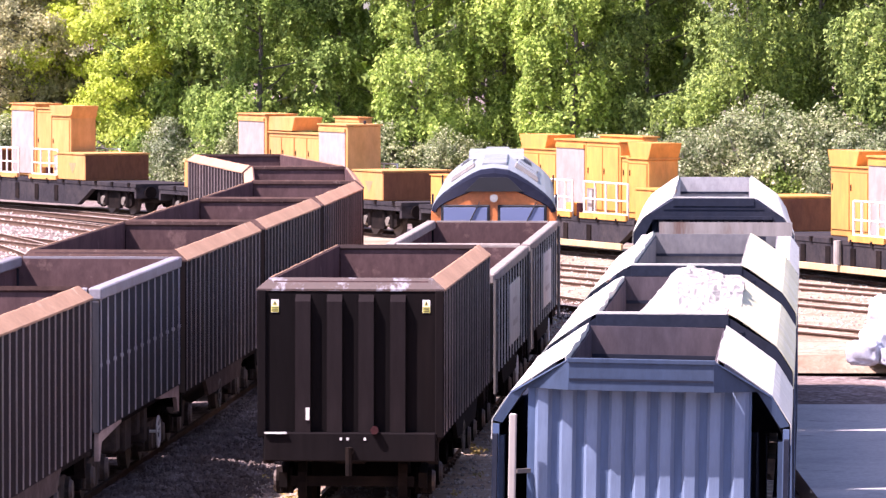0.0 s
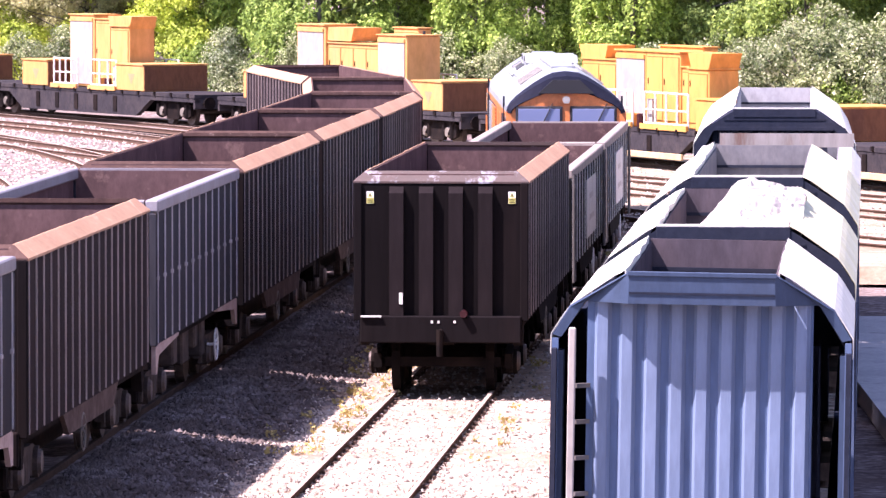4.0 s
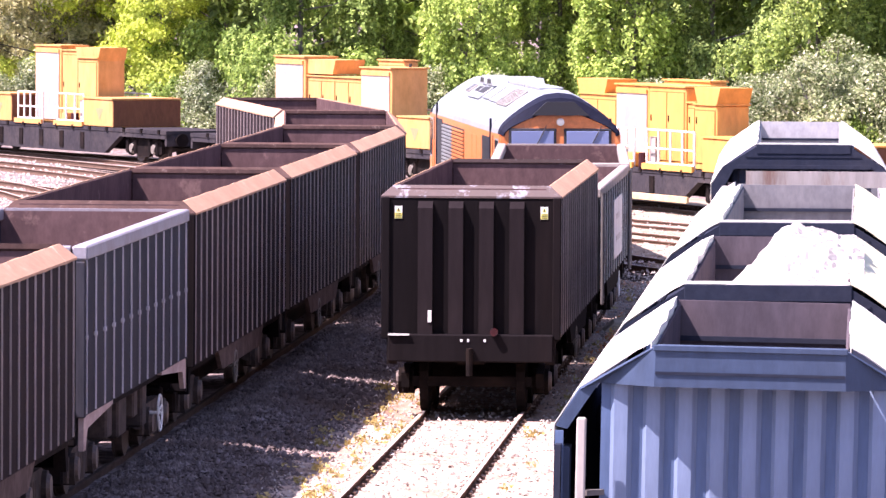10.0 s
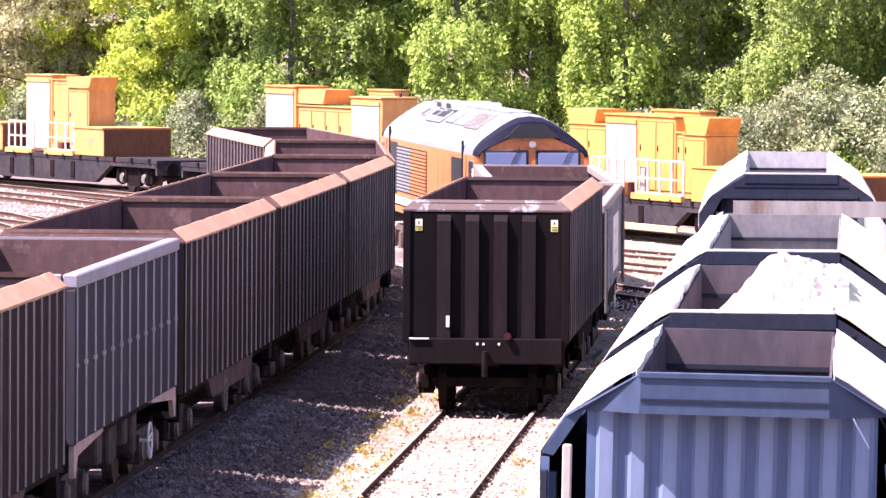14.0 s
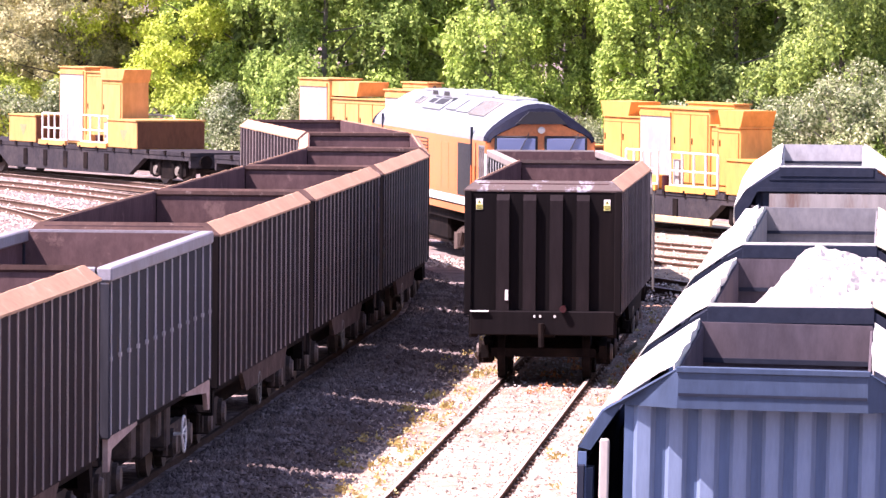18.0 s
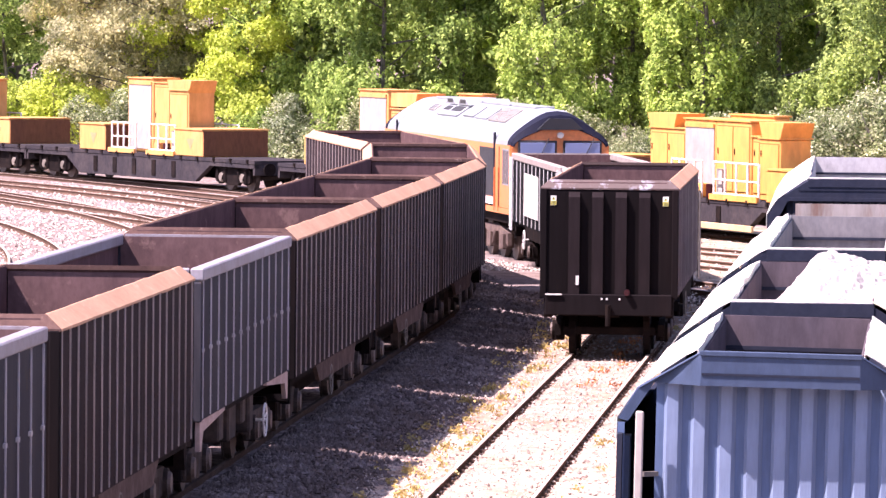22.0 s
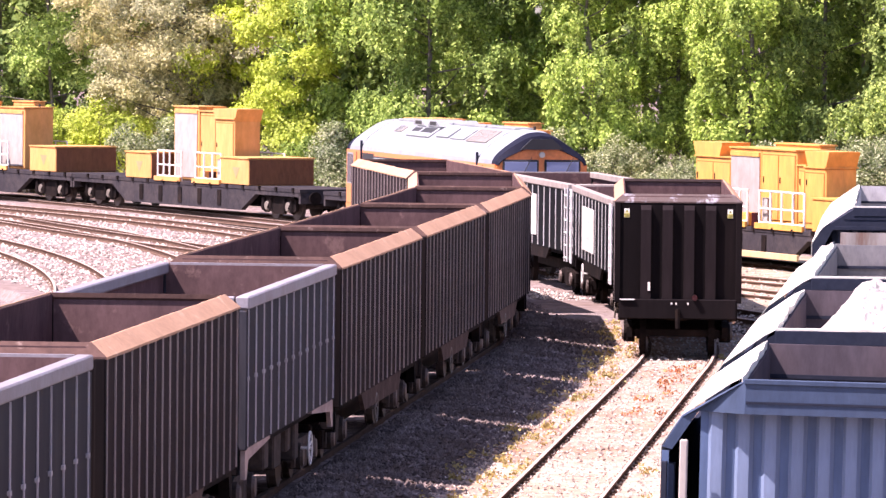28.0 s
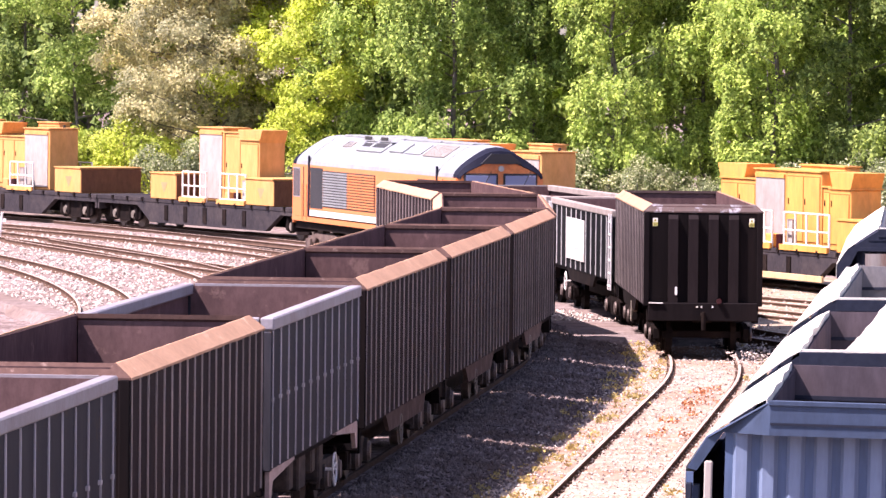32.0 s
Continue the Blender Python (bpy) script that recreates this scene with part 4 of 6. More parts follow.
    for sgn in (-1, 1):
        lo, hi = sorted((sgn * (e3[0] - 0.05), sgn * (e3[0] - 0.004)))
        part("side_wall", box(B(), lo, hi, 0.09, length - 0.09, 0.95, e3[1] - 0.12), "navy", root, "dark blue side wall")
        n = max(2, int(open_to / 3.0))
        for k in range(n):
            ya, yb = 0.02 + (open_to - 0.02) * k / n, open_to * (k + 1) / n
            bm = B()
            cols = 14
            rows = []
            for c in range(cols + 1):
                y = ya + (yb - ya) * c / cols
                curl = 0.004 * math.sin(y * 3.1 + seed) + 0.028 * noise.noise((y * 0.8, seed, sgn)) + 0.007 * noise.noise((y * 4.1, seed, sgn * 3))
                ring = [(e1[0] + 0.03 + curl * 0.8, e1[1] - 0.05 + curl), (e1[0] + 0.03 + curl * 0.8, e1[1] + 0.03 + curl), (e1[0] + 0.14, e1[1] - 0.03 + curl * 0.3),
                        (e2[0], e2[1] + 0.02 + curl * 0.2), (e2[0] + 0.06, e2[1] - 0.06), (e3[0] + 0.015, e3[1] + 0.01), (e3[0] + 0.018, e3[1] - 0.18)]
                rows.append([bm.verts.new((sgn * x, y + (0.29 * min(1.0, max(0.0, (x - e1[0]) / (e2[0] - e1[0]))) * (1 - c / cols) if near and k == 0 else 0.0), z)) for x, z in ring])
            for p, q in zip(rows, rows[1:]):
                for j in range(len(p) - 1):
                    bm.faces.new((p[j], p[j + 1], q[j + 1], q[j]))
            bmesh.ops.recalc_face_normals(bm, faces=bm.faces)
            bmesh.ops.solidify(bm, geom=list(bm.faces), thickness=0.008)
            part("roof_plate", bm, cover if sgn > 0 else "cover", root, "bright dusted roof plate with a curled edge")
        lo, hi = sorted((sgn * (e1[0] - 0.0), sgn * (e1[0] + 0.02)))
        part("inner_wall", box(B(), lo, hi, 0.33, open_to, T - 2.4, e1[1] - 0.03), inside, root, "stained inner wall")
        lo, hi = sorted((sgn * 1.1, sgn * 1.25))
        part("solebar", box(B(), lo, hi, -0.3, length + 0.3, 0.75, 0.94), "navy", root)
    # the low cowl at the far end
    c1, c2, c3 = (e1[0], T - 0.42), (e2[0], e2[1] - 0.38), (e3[0], e3[1] - 0.36)
    bm = extrude_y(B(), [(-c3[0], c3[1] - 0.1), (-c3[0], c3[1]), (-c2[0], c2[1]), (-c1[0], c1[1]), c1, c2, c3, (c3[0], c3[1] - 0.1)], open_to + 0.06, length - 0.085)
    part("end_cowl", bm, "navy", root, "dark blue cowl behind the opening")
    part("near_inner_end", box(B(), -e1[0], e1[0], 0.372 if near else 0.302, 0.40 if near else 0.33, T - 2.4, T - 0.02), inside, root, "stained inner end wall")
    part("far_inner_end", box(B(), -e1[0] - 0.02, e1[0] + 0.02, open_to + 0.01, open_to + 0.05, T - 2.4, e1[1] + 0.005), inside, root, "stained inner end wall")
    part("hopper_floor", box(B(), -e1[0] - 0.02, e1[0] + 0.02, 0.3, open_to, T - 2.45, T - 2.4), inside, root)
    part("inner_seam", box(B(), -e1[0], e1[0], open_to - 0.02, open_to + 0.008, T - 0.32, T - 0.28), "navy", root)
    if not near:
        part("top_lip", box(B(), -e1[0] - 0.02, e1[0] + 0.02, 0.0, 0.10, T + 0.014, T + 0.035), "cover", root, "pale worn lip of the opening")
    if flat_top:
        part("rusty_rail", box(B(), -0.72, 1.30, -0.06, -0.032, 3.74, 3.95), "pale_rim", root, "rust-streaked pale rail along the end")
        part("rail_support", box(B(), -0.66, 0.9, -0.056, -0.036, 3.0, 3.738), "navy", root)
    bogies(root, length / 2 - 1.5, False, length / 2)
    if load:
        heap(root.matrix_basis, e1[0] - 0.02, open_to, T, load, seed)
    return root


def heap(m, half, length, top, load, seed):
    """A heap of white mineral that fills a hopper's opening."""
    bm = B()
    nx, ny = 44, 110
    grid = []
    for j in range(ny + 1):
        y = 0.34 + (length - 0.36) * j / ny
        row = []
        for i in range(nx + 1):
            x = -half - 0.10 + (2 * half + 0.26) * i / nx
            u, v = j / ny, i / nx
            hump = load * math.exp(-((u - 0.5) / 0.45) ** 4) * (0.05 + 0.95 * min(1.0, max(0.0, v * 2.1 - 0.12)) * (1.0 - 0.6 * max(0.0, v - 0.6)))
            z = top - 0.60 + hump + 0.13 * noise.noise((x * 2.2 + seed, y * 1.3, 1)) + 0.06 * noise.noise((x * 5, y * 4.2, 7)) + 0.035 * noise.noise((x * 9, y * 8, 2)) + 0.03 * noise.noise((x * 25, y * 22, 5))
            row.append(bm.verts.new((x, y, z)))
        grid.append(row)
    for a, b in zip(grid, grid[1:]):
        for i in range(nx):
            bm.faces.new((a[i], a[i + 1], b[i + 1], b[i]))
    ob = part("mineral_load", bm, "mineral")
    ob.matrix_basis = m
    tagged(ob, "heap of white crushed mineral lying in the hopper", "mineral load", kind="stuff")


# ---- the diesel engine ----
LB = B()
for sgn in (-1, 1):
    extrude_x(LB, ((-2.3, 0.42), (-2.3, 0.75), (-1.2, 0.92), (1.2, 0.92), (2.3, 0.75), (2.3, 0.42), (1.9, 0.5), (1.3, 0.72), (0.6, 0.72), (0.35, 0.5), (-0.35, 0.5), (-0.6, 0.72), (-1.3, 0.72), (-1.9, 0.5)),
              sgn * 1.0, sgn * 1.12)
    for yy in (-1.85, 0.0, 1.85):
        box(LB, min(sgn * 0.9, sgn * 1.2), max(sgn * 0.9, sgn * 1.2), yy - 0.18, yy + 0.18, 0.36, 0.72)
        rod(LB, (sgn * 1.1, yy + 0.45, 0.3), (sgn * 1.1, yy + 0.45, 0.72), 0.09, 8)
    rod(LB, (sgn * 1.16, -0.9, 0.8), (sgn * 1.16, -0.5, 0.45), 0.06, 8)
    rod(LB, (sgn * 1.16, 0.9, 0.8), (sgn * 1.16, 1.3, 0.45), 0.06, 8)
box(LB, -1.0, 1.0, -0.3, 0.3, 0.5, 0.95)
LB = mesh_of("bogie_frame", LB, "solebar")
LW = B()
for sgn in (-1, 1):
    rod(LW, (sgn * 0.69, 0, 0), (sgn * 0.82, 0, 0), 0.53, 22)
    rod(LW, (sgn * 0.665, 0, 0), (sgn * 0.69, 0, 0), 0.56, 22)
rod(LW, (-0.9, 0, 0), (0.9, 0, 0), 0.09, 8)
LW = mesh_of("wheelset", LW, "wheel")


def roof_curve(w, z0, z1, n=9):
    """Half of the rounded roof from the eaves to the crown."""
    shape = ((1.0, 0.0), (0.985, 0.12), (0.93, 0.25), (0.83, 0.40), (0.68, 0.57), (0.52, 0.73), (0.36, 0.87), (0.22, 0.96), (0.0, 1.0))
    return [(w * a, z0 + (z1 - z0) * b) for a, b in shape]


def engine(m):
    """A six-axle diesel engine: near cab at local -y."""
    root = empty("diesel_locomotive", m, "orange and dark blue diesel locomotive with a pale roof", "locomotive")
    H, w = 10.35, 1.325
    zf, ze, zt = 1.02, 2.92, 3.88
    # side walls
    for sgn in (-1, 1):
        lo, hi = sorted((sgn * (w - 0.05), sgn * w))
        part("side_wall", box(B(), lo, hi, -H + 2.6, H - 2.6, 1.5, ze), "orange", root, "orange body side")
        l2, h2 = sorted((sgn * (w - 0.05), sgn * (w + 0.004)))
        part("lower_band", box(B(), l2, h2, -H + 2.6, H - 2.6, 1.30, 1.49), "loco_white", root, "white lower band")
        part("sill_band", box(B(), l2, h2, -H + 0.25, H - 0.25, 1.10, 1.25), "orange", root, "orange sill")
        for ye, d in ((-H, 1), (H, -1)):
            y0, y1 = sorted((ye + d * 0.28, ye + d * 2.55))
            cabside = part("cab_side", box(B(), lo, hi, y0, y1, 1.26, ze), "orange", root, "orange cab side")
            y0, y1 = sorted((ye + d * 0.42, ye + d * 1.28))
            lo5, hi5 = sorted((sgn * (w + 0.001), sgn * (w + 0.006)))
            part("window_surround", box(B(), lo5, hi5, y0 - 0.04, y1 + 0.04, 1.86, 2.82), "loco_roof", cabside)
            lo3, hi3 = sorted((sgn * (w + 0.002), sgn * (w + 0.012)))
            part("side_window", box(B(), lo3, hi3, y0, y1, 1.9, 2.78, None, 0.003), "side_glass", cabside, "cab side window")
            y0, y1 = sorted((ye + d * 1.75, ye + d * 1.80))
            part("door_edge", box(B(), lo3, hi3, y0, y1, 1.27, ze - 0.06), "loco_blue", cabside)
            y0, y1 = sorted((ye + d * 2.38, ye + d * 2.56))
            part("intake_slot", box(B(), min(sgn * (w - 0.02), sgn * (w + 0.02)), max(sgn * (w - 0.02), sgn * (w + 0.02)), y0, y1, 1.27, ze + 0.30), "loco_blue", root, "dark slot behind the cab")
            for yy in (ye + d * 1.72, ye + d * 2.3):
                bm = B()
                rod(bm, (sgn * (w + 0.04), yy, 1.15), (sgn * (w + 0.04), yy, 2.3), 0.014, 6)
                part("handrail", bm, "orange", cabside)
        # radiator grille towards the far end and a dark equipment panel beside it
        g0, g1 = -0.6, H - 4.35
        lo3, hi3 = sorted((sgn * (w - 0.01), sgn * (w + 0.006)))
        grille = part("radiator_grille", box(B(), lo3, hi3, g0, g1, 1.62, 2.78), "grille", root, "slatted radiator grille")
        lo4, hi4 = sorted((sgn * (w + 0.008), sgn * (w + 0.035)))
        for k in range(13):
            z = 1.66 + 0.086 * k
            part("slat", box(B(), lo4, hi4, g0 + 0.05, g0 + 3.4, z, z + 0.048), "orange", grille)
            part("slat", box(B(), lo4, hi4, g0 + 3.45, g1 - 0.05, z, z + 0.048), "loco_roof", grille)
        part("battery_panel", box(B(), lo3, hi3, H - 4.3, H - 2.65, 1.55, 2.85), "grille", root, "dark equipment doors")
        part("body_panel", box(B(), lo3, hi3, -H + 2.66, -H + 4.7, 1.52, 2.80), "grille", root, "dark equipment doors")
        for k in range(3):
            y = -H + 5.0 + 1.25 * k
            part("body_door", box(B(), lo3, hi3, y, y + 1.1, 1.6, 2.75), "orange", root)
    # roof in three lengths, rounded
    prof = roof_curve(w, ze, zt)
    ring = prof + [(-x, z) for x, z in prof[-2::-1]]
    bm = extrude_y(B(), ring, -H + 2.45, H - 2.45)
    part("roof", bm, "loco_roof", root, "pale grey rounded roof")
    for ye, d in ((-H, 1), (H, -1)):
        bm = B()
        rings = []
        for off, sh, dz in ((0.70, 0.99, -0.06), (1.2, 1.0, -0.01), (2.40, 1.0, 0.0)):
            rings.append([bm.verts.new((x * sh, ye + d * off, ze + (z - ze) * (1 + dz))) for x, z in ring])
        for a, b in zip(rings, rings[1:]):
            for k in range(len(ring) - 1):
                bm.faces.new((a[k], a[k + 1], b[k + 1], b[k]))
            bm.faces.new((a[0], b[0], b[-1], a[-1]))
        bm.faces.new(rings[0])
        bm.faces.new(rings[-1])
        bmesh.ops.recalc_face_normals(bm, faces=bm.faces)
        part("cab_roof", bm, "loco_roof", root, "pale cab roof")
        bm = B()
        rings = []
        for off, sh, dz in ((0.28, 0.985, -0.17), (0.50, 0.99, -0.10), (0.705, 0.993, -0.055)):
            rings.append([bm.verts.new((x * sh, ye + d * off, ze + (z - ze) * (1 + dz))) for x, z in ring])
        for a, b in zip(rings, rings[1:]):
            for k in range(len(ring) - 1):
                bm.faces.new((a[k], a[k + 1], b[k + 1], b[k]))
        bm.faces.new(rings[0])
        bmesh.ops.recalc_face_normals(bm, faces=bm.faces)
        part("roof_brow", bm, "loco_blue", root, "dark blue brow of the cab roof")
        # dark visor over the windscreens, orange front with the corner posts
        bm = B()
        arch = [(x * 0.99, ze + (z - ze) * 0.84) for x, z in ring]
        inner = [(x * 0.93, ze - 0.02 + (z - ze) * 0.55) for x, z in ring]
        a = [bm.verts.new((x, ye + d * 0.26, z)) for x, z in arch]
        b = [bm.verts.new((x, ye + d * 0.16, z)) for x, z in inner]
        for k in range(len(ring) - 1):
            bm.faces.new((a[k], a[k + 1], b[k + 1], b[k]))
        bmesh.ops.recalc_face_normals(bm, faces=bm.faces)
        bmesh.ops.solidify(bm, geom=list(bm.faces), thickness=0.03)
        part("visor", bm, "loco_blue", root, "dark blue arch above the windscreens")
        bm = B()
        front = [(x * 0.95, ze - 0.04 + (z - ze) * 0.68) for x, z in ring]
        loop = [(-w + 0.03, zf), (-w + 0.03, ze - 0.06)] + [p for p in front[::-1]] + [(w - 0.03, ze - 0.06), (w - 0.03, zf)]
        y0, y1 = sorted((ye + d * 0.20, ye + d * 0.32))
        extrude_y(bm, loop, y0, y1)
        face = part("cab_front", bm, "orange", root, "orange cab front")
        # centre grille in the visor
        y0, y1 = sorted((ye + d * 0.10, ye + d * 0.20))
        bm = B()
        extrude_y(bm, ((-0.62, ze + 0.42), (-0.30, ze + 0.72), (0.30, ze + 0.72), (0.62, ze + 0.42)), y0, y1)
        part("roof_end_grille", bm, "grille", face)
        for x in (-0.60, 0.60):
            y0, y1 = sorted((ye + d * 0.165, ye + d * 0.21))
            wf = part("windscreen_frame", box(B(), x - 0.52, x + 0.52, y0, y1, 2.38, 3.06, None, 0.02), "grille", face, "black windscreen surround")
            y0, y1 = sorted((ye + d * 0.15, ye + d * 0.17))
            part("windscreen", box(B(), x - 0.46, x + 0.46, y0, y1, 2.44, 3.0, None, 0.006), "cab_glass", wf, "windscreen with the sky's reflection in its colour")
            bm = B()
            rod(bm, (x + 0.3, ye + d * 0.135, 3.12), (x + 0.05, ye + d * 0.135, 2.62), 0.012, 5)
            part("wiper", bm, "ink", wf)
        bm = B()
        rod(bm, (0, ye + d * 0.21, 3.20), (0, ye + d * 0.12, 3.20), 0.085, 14)
        lamp = part("top_lamp", bm, "lamp_glass", face, "round marker lamp")
        y0, y1 = sorted((ye + d * 0.17, ye + d * 0.19))
        part("lamp_plate", box(B(), -0.15, 0.15, y0, y1, 3.1, 3.3), "orange", face)
        y0, y1 = sorted((ye + d * 0.02, ye + d * 0.2))
        part("headstock", box(B(), -1.3, 1.3, y0, y1, 0.7, 1.1, None, 0.02), "under", root)
        for x in (-0.87, 0.87):
            linked("buffer", BUFFER, None, root, "", pose(x, ye + d * 0.05, 0.9, 0, 0, 0 if d > 0 else 180))
        bm = B()
        for x in (-0.55, -0.35, 0.35, 0.55):
            rod(bm, (x, ye - d * 0.03, 0.85), (x, ye - d * 0.06, 0.4), 0.03, 6)
        rod(bm, (0, ye, 0.95), (0, ye - d * 0.4, 0.9), 0.07, 8)
        part("brake_pipes", bm, "door_grey", root, "hoses and coupling")
    # fittings that lie on the slopes of the roof
    for sgn in (-1, 1):
        def lay(name, y0, y1, half, up, material, label=""):
            ob = part(name, box(B(), -half, half, y0, y1, -0.02, up, None, 0.012), material, root, label)
            ob.matrix_basis = pose(sgn * 0.69, 0, zt - 0.245, 0, sgn * 34.0, 0)
            return ob
        vent = lay("roof_vent", -7.2, -4.7, 0.30, 0.02, "vent_grey", "grey louvred roof vent")
        for k in range(11):
            y = -7.1 + 0.225 * k
            part("louvre", box(B(), -0.28, 0.28, y, y + 0.10, 0.022, 0.030), "vent_grey", vent)
        lay("roof_hatch", -4.3, -2.5, 0.26, 0.03, "loco_roof")
        lay("roof_hatch", -2.2, -0.6, 0.24, 0.05, "loco_roof")
        lay("exhaust_cowl", 0.2, 3.3, 0.30, 0.04, "loco_roof", "raised exhaust cowl")
        lay("exhaust_mouth", 2.2, 3.2, 0.10, 0.05, "ink", "dark exhaust mouth")
        lay("exhaust_mouth", 0.3, 1.9, 0.12, 0.05, "ink", "dark exhaust mouth")
        fan = lay("cooling_fan", 4.6, 5.6, 0.14, 0.02, "vent_grey", "cooling fan opening")
        for k in range(4):
            part("guard_bar", box(B(), -0.13, 0.13, 4.75 + 0.22 * k, 4.78 + 0.22 * k, 0.022, 0.035), "loco_roof", fan)
    for y0, y1 in ((-8.0, -4.6), (-4.3, -0.3), (0.0, 2.2), (2.6, 7.4)):
        part("ridge_plate", box(B(), -0.27, 0.27, y0, y1, zt - 0.04, zt + 0.03, None, 0.015), "loco_roof", root)
    for y in (0.1, 2.1):
        bm = B()
        extrude_x(bm, ((y, zt - 0.10), (y + 0.5, zt + 0.07), (y + 1.3, zt + 0.07), (y + 1.7, zt - 0.10)), -0.62, 0.62)
        cowl = part("roof_cowl", bm, "loco_roof", root, "humped exhaust cowl on the ridge")
        part("cowl_mouth", box(B(), -0.628, -0.62, y + 0.45, y + 1.3, zt - 0.06, zt + 0.04), "ink", cowl)
    bm = B()
    box(bm, -1.1, 1.1, -2.6, 2.6, 0.25, 0.98, None, 0.08)
    part("fuel_tank", bm, "under", root, "dark fuel tank")
    part("underframe", box(B(), -1.2, 1.2, -H + 0.2, H - 0.2, 0.85, 1.06), "under", root)
    for y in (-6.5, 6.5):
        bogie = linked("bogie", LB, None, root, "dusty three-axle bogie frame", pose(0, y, -LOW))
        for yy in (-1.85, 0.0, 1.85):
            ws = linked("wheelset", LW, None, bogie, "", pose(0, yy, 0.53))
            TURNING.append((ws, yy, 0.53))
    return root


# ---- flat wagons with yellow plant modules ----


def railing(root, u0, u1, v, z, posts=3, ends=False):
    """White tubular railing along a wagon side."""
    rail = part("railing", rod(rod(rod(B(), (v, u0, z + 1.05), (v, u1, z + 1.05), 0.032, 6), (v, u0, z + 0.55), (v, u1, z + 0.55), 0.03, 6), (v, u0, z + 0.15), (v, u1, z + 0.15), 0.03, 6), "white_paint", root, "white tubular railing")
    for k in range(posts):
        u = u0 + (u1 - u0) * k / (posts - 1)
        part("post", rod(B(), (v, u, z), (v, u, z + 1.05), 0.035, 6), "white_paint", rail)
    return rail


# housings as (kind, near end, far end, left, right, top), railings (near, far, posts), low boxes (near, far)
PLANT = {
    "long": ((("cabinet", -6.0, -4.5, -0.5, 0.45, 2.85), ("hood", -6.0, -4.7, -0.5, 0.45, 3.33), ("cabinet", -4.48, -3.9, -0.45, 0.4, 2.88), ("cabinet", -3.88, -1.32, -0.5, 0.5, 3.29),
              ("shutter", -1.3, 1.1, -0.5, 0.5, 3.29), ("cabinet", -3.2, 0.1, 0.52, 1.0, 3.42), ("cabinet", 1.12, 3.9, -0.45, 0.45, 2.98), ("hood", 2.1, 3.9, -0.45, 0.45, 3.42)),
             ((-6.2, -2.9, 4), (-2.0, 0.3, 4)), ((-9.6, -6.8), (7.2, 9.6))),
    "short": ((("cabinet", -3.0, -1.3, -0.55, 0.45, 3.35), ("hood", -3.0, -1.3, -0.55, 0.45, 3.72), ("cabinet", -1.28, 0.2, -0.5, 0.45, 3.58), ("shutter", 0.22, 2.5, -0.55, 0.45, 3.72)),
              ((-3.4, -1.1, 3), (0.2, 2.4, 4)), ((-5.9, -3.4), (3.0, 5.4))),
    "pair": ((("shutter", -4.5, -2.1, -0.6, 0.6, 3.42), ("cabinet", -2.08, 2.4, -0.5, 0.5, 3.08), ("cabinet", -2.6, -0.6, 0.62, 1.1, 3.62), ("hood", 0.4, 2.4, -0.5, 0.5, 3.62), ("shutter", 2.42, 4.9, -0.6, 0.5, 3.66)),
             ((-4.4, -2.2, 3), (2.6, 5.6, 4)), ((-8.9, -6.5), (6.4, 8.2))),
}


